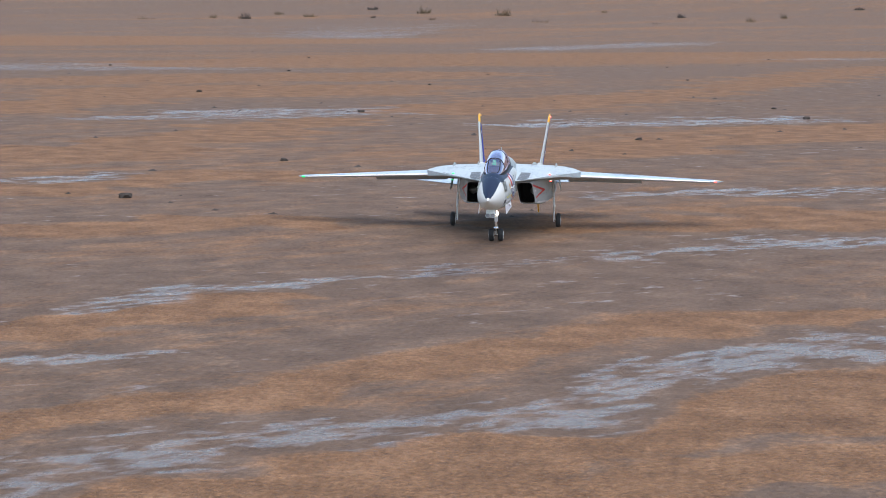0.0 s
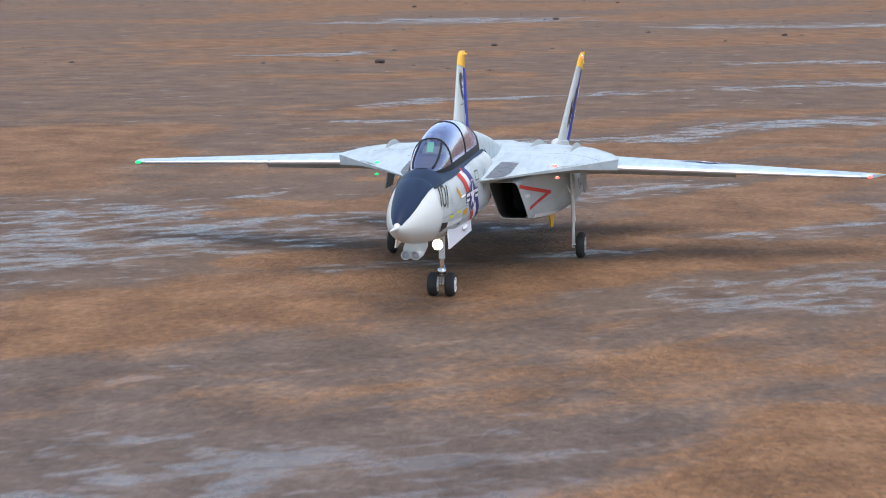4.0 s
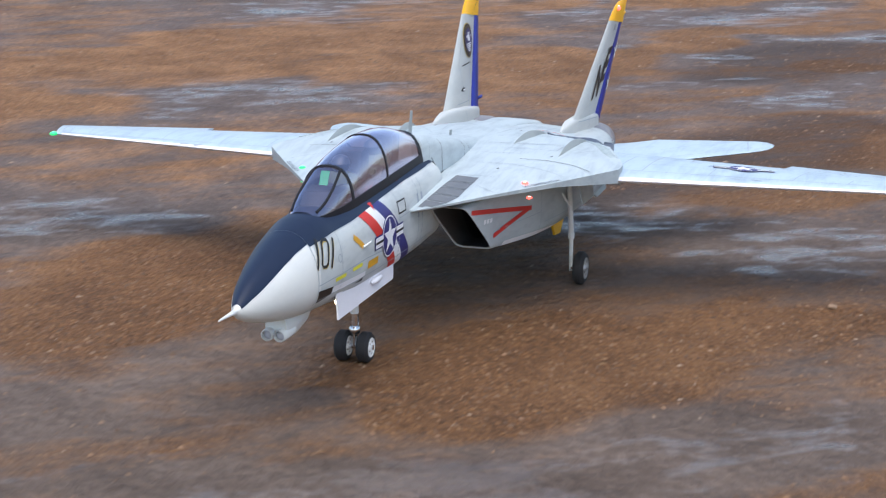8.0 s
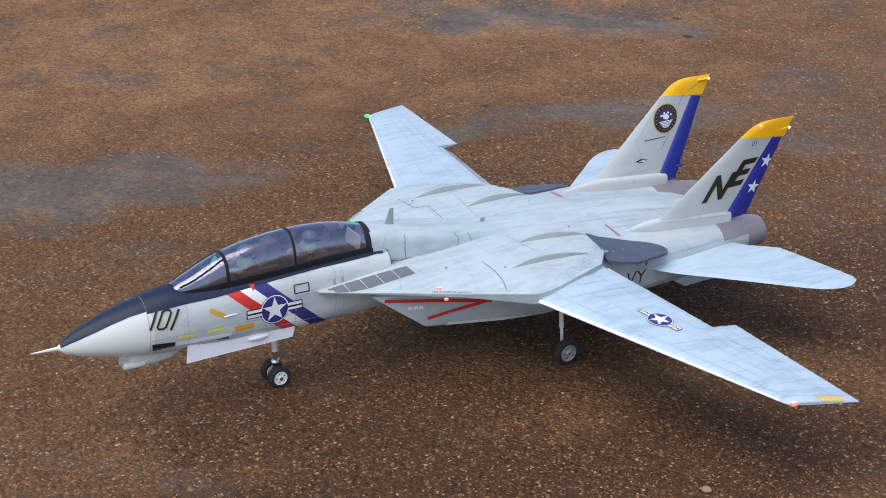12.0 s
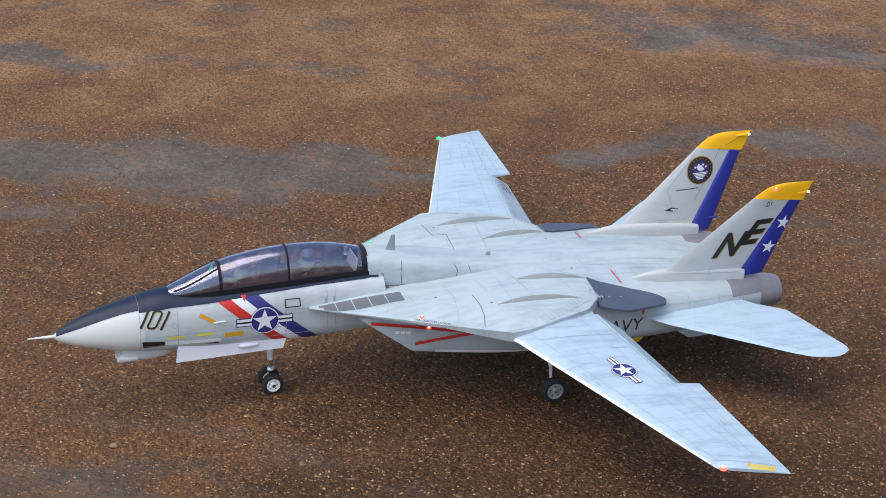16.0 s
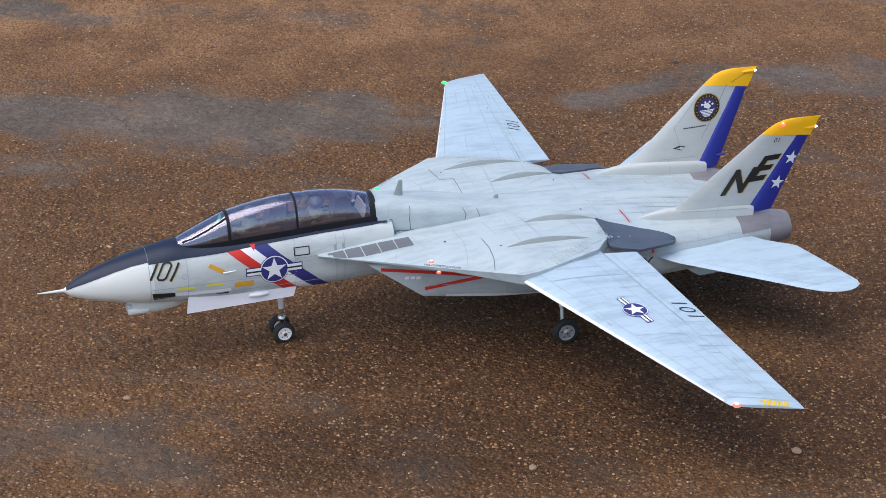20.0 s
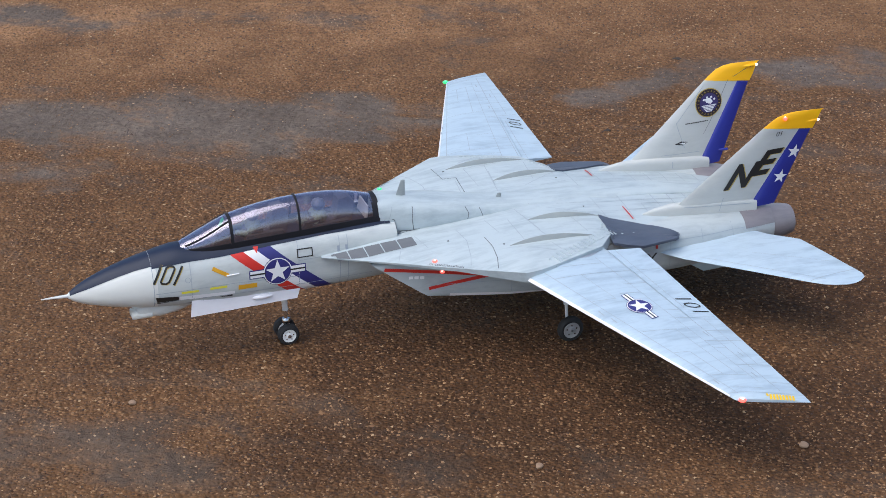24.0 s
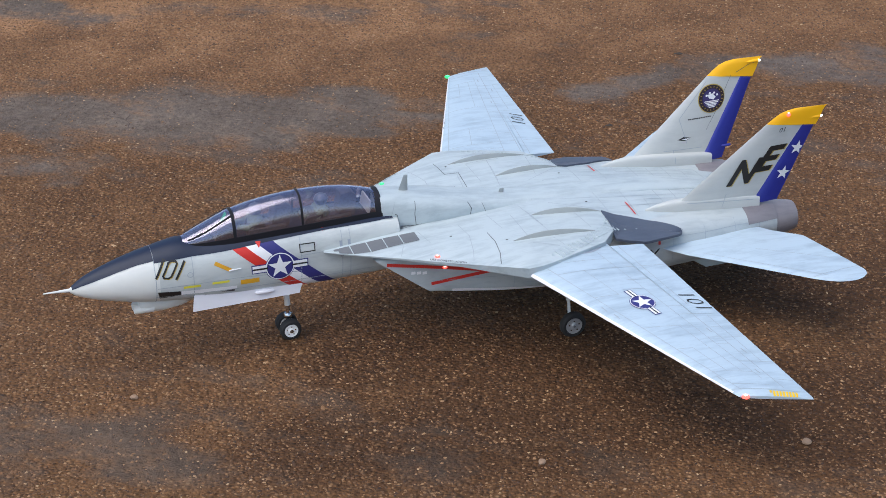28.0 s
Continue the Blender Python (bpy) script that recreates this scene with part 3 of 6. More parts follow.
def scatter(name, xy, size, material, label, seed, flat=0.55):
    """Many small stones as one mesh of blunt five-point chips."""
    rng = np.random.default_rng(seed)
    n = len(xy)
    base = np.array([(1, 0, 0), (0, 1, 0), (-1, 0, 0), (0, -1, 0), (0, 0, 1)], float)
    tri = np.array([(0, 1, 4), (1, 2, 4), (2, 3, 4), (3, 0, 4)])
    v = base[None] * (0.65 + 0.7 * rng.random((n, 5, 1)))
    v[:, 4, :2] = rng.uniform(-0.4, 0.4, (n, 2))
    a = rng.random(n) * 2 * np.pi
    c, d = np.cos(a)[:, None], np.sin(a)[:, None]
    px, py = v[:, :, 0], v[:, :, 1] * (0.5 + 0.5 * rng.random((n, 1)))
    out = np.stack([px * c - py * d, px * d + py * c, v[:, :, 2] * flat], 2) * size[:, None, None]
    out[:, :, 0] += xy[:, :1]
    out[:, :, 1] += xy[:, 1:]
    f = (tri[None] + 5 * np.arange(n)[:, None, None]).reshape(-1, 3)
    me = bpy.data.meshes.new(name)
    me.vertices.add(n * 5)
    me.vertices.foreach_set("co", out.ravel())
    me.loops.add(f.size)
    me.loops.foreach_set("vertex_index", f.ravel())
    me.polygons.add(len(f))
    me.polygons.foreach_set("loop_start", np.arange(0, f.size, 3))
    me.update(calc_edges=True)
    me.materials.append(material)
    return tagged(new(name, me), label, "gravel", kind="stuff")


def strew(seed, n, x0, x1, y0, y1, bare=0.85):
    """Places for stones, fewer where the ground is wet mud."""
    r = np.random.default_rng(seed)
    p = np.stack([r.uniform(x0, x1, n), r.uniform(y0, y1, n)], 1)
    wet = cover(p[:, 0] + 0.06 * wavy(p[:, 0], p[:, 1], 5.0, 3), p[:, 1] + 0.06 * wavy(p[:, 0], p[:, 1], 5.0, 4), WET_MID + WET_NEAR)
    patch = 0.75 + 0.25 * wavy(p[:, 0], p[:, 1], 2.5, 9)
    return p[r.random(n) < (1 - bare * np.maximum(wet, 0.75 * cover(p[:, 0] + 0.06 * wavy(p[:, 0], p[:, 1], 5.0, 3), p[:, 1] + 0.06 * wavy(p[:, 0], p[:, 1], 5.0, 4), BARE))) * patch]


RG = np.random.default_rng(11)
NEAR = strew(21, 230000, -2.7, 1.55, -2.7, 1.45)
scatter("gravel", NEAR, 0.0019 + 0.0026 * RG.random(len(NEAR)) ** 2, PEBBLE, "loose rust and tan gravel chips on damp soil", 5)
COARSE = strew(22, 500, -3.2, 1.6, -3.0, 1.5)
scatter("gravel", COARSE, 0.0045 + 0.004 * RG.random(len(COARSE)) ** 2, PEBBLE, "scattered larger pale stones on damp soil", 7)
WAY = strew(23, 36000, -9.0, -2.7, -4.2, 2.0, 1.0)
scatter("gravel", WAY, 0.0026 + 0.0036 * RG.random(len(WAY)) ** 3, CHIPTAN, "loose tan gravel chips along the taxi way", 6)


BAND = strew(24, 90000, -9.0, -2.4, -4.2, 0.6, 1.0)
BAND = BAND[cover(BAND[:, 0] + 0.13 * wavy(BAND[:, 0], BAND[:, 1], 5.0, 3), BAND[:, 1] + 0.13 * wavy(BAND[:, 0], BAND[:, 1], 5.0, 4), STONY_NEAR) > 0.25 + 1.2 * RG.random(len(BAND))]
scatter("gravel", BAND, 0.0026 + 0.0032 * RG.random(len(BAND)) ** 2, CHIPTAN, "banked tan gravel along the field's stony strips", 12)
CRUMBS = np.stack([-20 - 75 * RG.random(900) ** 1.3, RG.uniform(-26, 4, 900)], 1)
scatter("soil_crumbs", CRUMBS, 0.010 + 0.026 * RG.random(900) ** 3, CLOD, "small dark crumbs of earth strewn over the field", 8, 0.45)


# clods of earth and clumps of dead stalks far out on the field
def clod(seed, r):
    rng = random.Random(seed)
    bm = bmesh.new()
    bmesh.ops.create_icosphere(bm, subdivisions=2, radius=r)
    for v in bm.verts:
        v.co *= 0.7 + 0.6 * rng.random()
        v.co.z = max(-0.1 * r, v.co.z * 0.55 + 0.2 * r)
    return tagged(finish("soil_clod", bm, CLOD, smooth=False), "dark crumbled clod of earth on the field", "clod", "clods on the field")


def clump(seed, r):
    rng = random.Random(seed)
    bm = bmesh.new()
    for i in range(46):
        a, q = rng.random() * 6.28, r * rng.random() ** 0.6
        p = Vector((0.5 * q * math.cos(a), 0.6 * q * math.sin(a), 0))
        d = Vector((rng.uniform(-1, 1), rng.uniform(-1, 1), rng.uniform(0.4, 1.3))).normalized() * r * rng.uniform(0.2, 0.65)
        tube(p, p + d, r * 0.022, r * 0.008, 5, bm)
    for i in range(5):
        k = len(bm.verts)
        bmesh.ops.create_icosphere(bm, subdivisions=1, radius=r * rng.uniform(0.08, 0.16), matrix=Matrix.Translation((0, rng.uniform(-0.7, 0.7) * r, r * 0.05)))
    return tagged(finish("stubble_clump", bm, TWIG if seed % 2 else CLOD, smooth=False), "low clump of dead stalks and earth on the field", "stubble", "stubble clumps on the field")


CLODS = [clod(1, 0.025), clod(2, 0.032)]
CLUMPS = [clump(1, 0.42), clump(2, 0.34)]
for i, (x, y) in enumerate([(-42.1, -2.8), (-30.1, -5.2), (-23.4, -4.3), (-20.7, -4.4), (-26.2, -2.4), (-29.9, -1.2), (-32.0, -1.5), (-34.9, -8.1), (-38.5, -6.0), (-45.2, -9.5), (-51.0, -3.6), (-57.5, -12.0), (-62.0, -6.4), (-48.0, -13.5), (-66.0, -15.5), (-60.5, -1.8)]):
    if i < 2:
        CLODS[i].matrix_basis = pose(x, y, 0, 0, 0, 40 * i)
    else:
        copy_thing(CLODS[i % 2], pose(x, y, 0, 0, 0, 77 * i))
for i, (x, y) in enumerate([(-71.1, -22.9), (-75.5, -21.2), (-78.3, -20.0), (-76.4, -18.4), (-82.9, -18.9), (-79.5, -14.9), (-85.4, -14.2), (-53.1, -8.8), (-72.2, -8.5), (-81.7, -4.9), (-81.6, -1.5), (-130.4, 2.5), (-73.8, -21.0), (-74.6, -19.5), (-80.2, -17.2), (-77.0, -12.5), (-83.0, -11.0), (-68.0, -12.2), (-88.0, -8.0), (-70.4, -5.0), (-76.0, -2.5), (-90.0, -17.0)]):
    far_x = -150 - 1.0 * (-x - 71) if x > -100 else -172
    y = -1.4 + (y + 1.4) * (far_x + 11.4) / (x + 11.4)
    r = 0.9 + 1.5 * ((i * 0.618) % 1)
    m = pose(far_x, y, 0.06 * (-far_x - 140) - 0.01, 0, 0, (67 * i) % 360) @ Matrix.Diagonal((r, r, r * (0.6 + (i * 0.29) % 1), 1))
    if i < 2:
        CLUMPS[i].matrix_basis = pose(far_x, y, 0.06 * (-far_x - 140) - 0.01, 0, 0, 10 * i)
    else:
        copy_thing(CLUMPS[i % 2], m)


for x, y, r in ((-0.53, -0.80, 0.5), (-0.92, -1.20, 0.55), (-1.77, -1.44, 0.7), (-1.84, -1.60, 0.6), (0.28, -0.80, 0.35)):
    copy_thing(CLODS[0], pose(x, y, -0.004, 0, 0, 50 * x) @ Matrix.Diagonal((r, r, 0.6 * r, 1)))


def pebble(seed, r):
    rng = random.Random(seed)
    bm = bmesh.new()
    bmesh.ops.create_icosphere(bm, subdivisions=2, radius=r)
    for v in bm.verts:
        v.co *= 0.85 + 0.3 * rng.random()
        v.co.z = v.co.z * 0.6 + 0.4 * r
    return tagged(finish("stone", bm, STONE, smooth=False), "small pale buff stone lying on the gravel", "stone", "stones on the gravel")


STONES = [pebble(3, 0.010), pebble(4, 0.008)]
STONES[0].matrix_basis = pose(-0.27, 0.77, 0, 0, 0, 20)
STONES[1].matrix_basis = pose(-4.94, -0.18, 0, 0, 0, 70)
for x, y in ((0.25, 0.66), (-0.72, 0.42), (0.95, 0.15), (-3.6, -0.35), (-2.2, 0.3)):
    copy_thing(STONES[1], pose(x, y, 0, 0, 0, 130 * x))


def dead_twig():
    """A bent dry stem with two side shoots, lying on the ground."""
    bm = bmesh.new()
    runs = [[(0, 0, 0.006), (0.03, -0.05, 0.012), (0.05, -0.11, 0.020), (0.045, -0.14, 0.004)], [(0.03, -0.05, 0.012), (0.0, -0.08, 0.008), (-0.03, -0.10, 0.004)], [(0, 0, 0.006), (-0.02, 0.07, 0.006), (-0.015, 0.13, 0.003)], [(-0.05, 0.02, 0.003), (-0.045, 0.07, 0.005)]]
    for run in runs:
        for k, (a, b) in enumerate(zip(run, run[1:])):
            tube(a, b, 0.0045 - 0.0009 * k, 0.0036 - 0.0009 * k, 7, bm)
    t = tagged(finish("dead_twig", bm, CLOD), "bent dark dead twig lying on the gravel", "twig")
    t.matrix_basis = pose(-2.43, -1.72, 0, 0, 0, 15)


dead_twig()


# ---- the model jet: x forward, y to its left, z up, on z = 0 ----
jet = tagged(new("model_jet"), "pale grey twin-tail model fighter jet with blue rudders", "model airplane")


def fuselage_rings(rows, k=40):
    return [oval(x, 0, w, zb, zt, n, k, zm=zm) for x, w, zb, zt, n, zm in rows]


FUSE = [(1.041, 0.003, 0.190, 0.197, 2, 0.1935), (1.03, 0.010, 0.181, 0.206, 2, 0.193), (1.0, 0.022, 0.169, 0.223, 2, 0.192), (0.95, 0.036, 0.156, 0.242, 2, 0.192), (0.90, 0.046, 0.147, 0.256, 2.1, 0.192),
        (0.87, 0.050, 0.143, 0.263, 2.1, 0.192), (0.81, 0.055, 0.138, 0.274, 2.2, 0.195), (0.785, 0.057, 0.137, 0.271, 2.3, 0.197), (0.76, 0.058, 0.136, 0.269, 2.6, 0.2), (0.72, 0.060, 0.135, 0.2695, 2.8, 0.2), (0.62, 0.063, 0.134, 0.2715, 3.0, 0.205),
        (0.50, 0.065, 0.135, 0.274, 3.2, 0.21), (0.40, 0.066, 0.137, 0.276, 3.2, 0.215), (0.36, 0.066, 0.138, 0.2755, 3.0, 0.215), (0.341, 0.066, 0.138, 0.274, 3.0, 0.215), (0.334, 0.0555, 0.139, 0.242, 2.8, 0.205), (0.28, 0.050, 0.142, 0.232, 2.6, 0.205), (0.16, 0.046, 0.150, 0.230, 2.5, 0.20), (0.02, 0.04, 0.165, 0.222, 2.4, 0.20)]
fx = np.concatenate([[1.041, 1.037, 1.03], np.arange(1.02, 0.345, -0.02), [0.341, 0.334], np.arange(0.30, 0.019, -0.04)])
FUSE_ROWS = [(x, *v) for x, v in zip(fx, spline(fx, FUSE))]


def fuselage():
    bm = loft(fuselage_rings(FUSE_ROWS))
    for f in bm.faces:
        if f.calc_center_median().x > 0.868:
            f.material_index = 1
    return part("fuselage", bm, [SIDELIT, LIGHT], jet, "pale grey fuselage with pale radome")


def antiglare(name, x0, x1, line, steps, k=22):
    """Dark panel over the top of the nose, a skin just above the fuselage, down to the height line(x)."""
    xs = np.linspace(x0, x1, steps)
    bm = bmesh.new()
    rows = []
    for x, (w, zb, zt, n, zm) in zip(xs, spline(xs, FUSE)):
        z = min(float(np.interp(x, *line)), zt - 0.0004)
        a0 = math.asin(min(1, max(0, (z - zm) / (zt - zm))) ** (n / 2))
        row = []
        for i in range(k + 1):
            a = a0 + (math.pi - 2 * a0) * i / k
            c, q = math.cos(a), math.sin(a)
            row.append(bm.verts.new((x, (w + 0.0007) * math.copysign(abs(c) ** (2 / n), c), zm + (zt + 0.0007 - zm) * abs(q) ** (2 / n))))
        rows.append(row)
    for a, b in zip(rows, rows[1:]):
        for i in range(k):
            bm.faces.new((a[i], a[i + 1], b[i + 1], b[i]))
    part(name, bm, NAVYBLACK, jet, "blue-black anti-glare paint")


FUSELAGE = fuselage()
antiglare("antiglare_panel", 1.036, 0.868, ([0.868, 0.90, 0.94, 0.98, 1.02, 1.036], [0.247, 0.242, 0.231, 0.2178, 0.2035, 0.196]), 20)
antiglare("canopy_sill", 0.8675, 0.352, ([0.352, 0.50, 0.62, 0.72, 0.80, 0.8675], [0.268, 0.265, 0.259, 0.252, 0.249, 0.243]), 30)


def pitot():
    part("nose_probe", tube((1.036, 0, 0.1935), (1.095, 0, 0.195), 0.004, 0.0012, 10), LIGHT, jet)


pitot()


# canopy: a bubble of glass over a dark tub
CAN = [(0.806, 0.017, 0.273), (0.77, 0.029, 0.289), (0.73, 0.036, 0.307), (0.69, 0.0395, 0.323), (0.62, 0.041, 0.337), (0.55, 0.042, 0.3425), (0.47, 0.042, 0.340), (0.42, 0.041, 0.331), (0.372, 0.040, 0.317)]


def arch(x, w, zt, sill, k=16, inset=0.0):
    pts = []
    for i in range(k + 1):
        a = math.pi * i / k
        pts.append((x, (w - inset) * math.copysign(abs(math.cos(a)) ** 0.8, math.cos(a)), sill + (zt - inset - sill) * math.sin(a) ** 0.9))
    return pts


def sill_at(x):
    return float(np.interp(x, [0.372, 0.5, 0.62, 0.72, 0.80], [0.270, 0.269, 0.266, 0.263, 0.262]))


def shell(name, x0, x1, material, label, steps=10):
    xs = np.linspace(x0, x1, steps)
    bm = bmesh.new()
    rows = []
    for x, (w, zt) in zip(xs, spline(xs, CAN)):
        rows.append([bm.verts.new(p) for p in arch(x, w, zt, sill_at(x))])
    for a, b in zip(rows, rows[1:]):
        for i in range(len(a) - 1):
            bm.faces.new((a[i], a[i + 1], b[i + 1], b[i]))
    return part(name, bm, material, jet, label)


for nm, a, b, lab in (("windscreen", 0.800, 0.697, "tinted windscreen glass"), ("canopy", 0.690, 0.372, "violet-tinted canopy glass")):
    g = shell(nm, a, b, GLASS, lab)
    g.visible_shadow = False


def hoop(x, lean, width=0.008, label="black canopy hoop", k=18):
    """A frame bow that leans forward or back round the canopy."""
    bm = bmesh.new()
    (w, zt), s = spline([x], CAN)[0], sill_at(x)
    inner, outer = arch(0, w - 0.001, zt - 0.001, s, k), arch(0, w + 0.0012, zt + 0.0012, s - 0.002, k)
    rings = []
    for i, o in zip(inner, outer):
        dx = lean * (i[2] - s)
        rings.append([(x + dx - width / 2, i[1], i[2]), (x + dx - width / 2, o[1], o[2]), (x + dx + width / 2, o[1], o[2]), (x + dx + width / 2, i[1], i[2])])
    part("canopy_frame", loft(rings, bm=bm), FRAME, jet, label)


def rail(s):
    """Opaque lower band of the canopy frame along one side."""
    xs = np.linspace(0.792, 0.374, 24)
    bm, rows = bmesh.new(), []
    for x, (w, zt) in zip(xs, spline(xs, CAN)):
        z0, h = sill_at(x), float(np.interp(x, [0.42, 0.70, 0.792], [0.0145, 0.011, 0.006]))
        row = []
        for d in (0.0012, -0.0008):
            for u in (-0.006, 0.0, 0.5 * h, h):
                a = math.asin(min(1, max(0.0, u / (zt - z0)) ** (1 / 0.9)))
                row.append(bm.verts.new((x, s * ((w + d) * abs(math.cos(a)) ** 0.8), z0 + u)))
        rows.append(row[:4] + row[:3:-1])
    for a, b in zip(rows, rows[1:]):
        for i in range(8):
            bm.faces.new((a[i], a[(i + 1) % 8], b[(i + 1) % 8], b[i]))
    part("canopy_rail", bm, FRAME, jet, "black canopy rail")


rail(1)
rail(-1)
hoop(0.694, 0.0, 0.0065)
hoop(0.548, 0.0, 0.0048)
hoop(0.379, 0.0, 0.015, "black canopy rear frame")
# windscreen posts, curved along the glass
for s in (1, -1):
    bm, run = bmesh.new(), []
    for x, turn in zip(np.linspace(0.694, 0.790, 9), np.linspace(66, 40, 9)):
        (w, zt), z0, a = spline([x], CAN)[0], sill_at(x), radians(turn)
        run.append((x, s * w * math.cos(a) ** 0.8, z0 + (zt - z0) * math.sin(a) ** 0.9))
    for a, b in zip(run, run[1:]):
        tube(a, b, 0.0021, None, 8, bm)
    part("windscreen_post", bm, FRAME, jet)


def cockpit():
    for x0, x1 in ((0.735, 0.690), (0.668, 0.625), (0.545, 0.50)):
        bm = slab([(x0, -0.028, 0.268), (x1, -0.028, 0.268), (x1, -0.026, 0.292), (x0 - 0.012, -0.026, 0.288)], (0, 0.054, 0))
        part("instrument_hood", bm, COCKPIT, jet, smooth=False)
    for x in (0.612, 0.468):
        bm = slab([(x + 0.030, -0.018, 0.270), (x - 0.040, -0.018, 0.270), (x - 0.046, -0.018, 0.318), (x - 0.034, -0.018, 0.329), (x - 0.012, -0.018, 0.326), (x - 0.004, -0.018, 0.282), (x + 0.030, -0.018, 0.280)], (0, 0.036, 0))
        part("ejection_seat", bm, SEATG, jet, smooth=False)
        for sy in (1, -1):
            part("side_console", slab([(x + 0.05, sy * 0.023, 0.268), (x - 0.03, sy * 0.023, 0.268), (x - 0.03, sy * 0.023, 0.284), (x + 0.05, sy * 0.023, 0.282)], (0, sy * 0.011, 0)), COCKPIT, jet, smooth=False)
    part("gun_sight", slab([(0.714, -0.0065, 0.297), (0.714, 0.0065, 0.297), (0.704, 0.0065, 0.3155), (0.704, -0.0065, 0.3155)], (-0.0015, 0, 0)), HUDG, jet, "green sight glass", smooth=False)
    part("rear_bulkhead", slab([(0.402, -0.034, 0.268), (0.402, 0.034, 0.268), (0.396, 0.028, 0.305), (0.396, -0.028, 0.305)], (-0.003, 0, 0)), BULKG, jet, smooth=False)


cockpit()


def figure(x):
    """Seated figurine as one plain mesh: bust, arms and helmet."""
    bm = bmesh.new()
    rings = []
    for z, w, d in ((0.268, 0.016, 0.017), (0.284, 0.019, 0.018), (0.296, 0.0205, 0.015), (0.302, 0.016, 0.011), (0.304, 0.009, 0.009), (0.308, 0.012, 0.013), (0.316, 0.0145, 0.016), (0.324, 0.011, 0.012), (0.3285, 0.003, 0.003)):
        rings.append([(x + d * math.cos(2 * math.pi * i / 16), w * math.sin(2 * math.pi * i / 16), z) for i in range(16)])
    loft(rings, bm=bm)
    for s in (1, -1):
        tube((x, 0.0185 * s, 0.297), (x + 0.016, 0.0215 * s, 0.281), 0.0085, 0.007, 10, bm)
        tube((x + 0.016, 0.0215 * s, 0.281), (x + 0.042, 0.012 * s, 0.285), 0.007, 0.005, 10, bm)
    for f in bm.faces:
        if f.calc_center_median().z > 0.305:
            f.material_index = 1
    part("figurine", bm, [FLESH, HELM], jet, "drab green seated figurine with grey helmet")


figure(0.640)
figure(0.496)


# spine behind the canopy
def spine():
    rows = [(0.374, 0.0405, 0.235, 0.314), (0.35, 0.0450, 0.225, 0.311), (0.30, 0.0510, 0.22, 0.303), (0.22, 0.0535, 0.22, 0.288), (0.15, 0.050, 0.21, 0.273), (0.05, 0.046, 0.20, 0.259), (-0.1, 0.042, 0.20, 0.250), (-0.28, 0.036, 0.195, 0.236), (-0.45, 0.026, 0.17, 0.205), (-0.56, 0.018, 0.15, 0.172)]
    return part("spine", loft([oval(x, 0, w, zb, zt, 3.4, 44) for x, w, zb, zt in rows]), GREY, jet)


SPINE = spine()

# glove and flat rear deck
DECK = [(0.512, 0.072, 0.218, 0.224, 0.226), (0.47, 0.098, 0.212, 0.225, 0.231), (0.38, 0.155, 0.217, 0.228, 0.239), (0.26, 0.232, 0.219, 0.231, 0.245), (0.14, 0.306, 0.209, 0.235, 0.250), (0.105, 0.304, 0.199, 0.236, 0.251), (0.07, 0.293, 0.200, 0.236, 0.252),
        (0.0, 0.267, 0.206, 0.236, 0.251), (-0.055, 0.246, 0.206, 0.235, 0.249), (-0.098, 0.192, 0.203, 0.230, 0.248), (-0.12, 0.180, 0.198, 0.222, 0.244), (-0.25, 0.176, 0.188, 0.206, 0.230), (-0.38, 0.165, 0.176, 0.19, 0.211), (-0.47, 0.145, 0.166, 0.176, 0.193), (-0.54, 0.06, 0.158, 0.162, 0.172)]


def deck_ring(x, w, zb, ze, zt, k=15):
    k_top = float(np.interp(x, [-0.10, 0.0, 0.14, 0.30], [2.6, 7.0, 7.0, 2.6]))
    lift = float(np.interp(x, [-0.06, 0.16, 0.32, 0.45], [0.10, 0.10, 0.45, 0.8]))
    top = [(x, w * u, ze + (zt - ze) * (1 - abs(u) ** k_top)) for u in np.linspace(1, -1, 2 * k + 1)]
    bot = [(x, w * u, zb + (ze - zb) * lift * abs(u) ** 5) for u in np.linspace(-0.992, 0.992, 2 * k + 1)]
    return top + bot


def deck():
    bm = loft([deck_ring(*r) for r in DECK])
    return part("centre_deck", bm, GREY, jet, "weathered grey wing glove and rear deck")


DECKOB = deck()


# engine nacelles with raked intakes
NAC = [(0.355, 0.099, 0.031, 0.120, 0.212, 8, -0.12), (0.32, 0.101, 0.033, 0.116, 0.214, 7, -0.10), (0.24, 0.107, 0.040, 0.110, 0.216, 6, -0.06), (0.12, 0.118, 0.052, 0.104, 0.218, 4.5, 0), (0.0, 0.127, 0.060, 0.101, 0.22, 3.6, 0), (-0.15, 0.130, 0.065, 0.101, 0.222, 3.2, 0),
       (-0.3, 0.128, 0.065, 0.103, 0.214, 2.9, 0), (-0.42, 0.119, 0.056, 0.107, 0.202, 2.5, 0), (-0.515, 0.111, 0.045, 0.110, 0.196, 2.1, 0)]


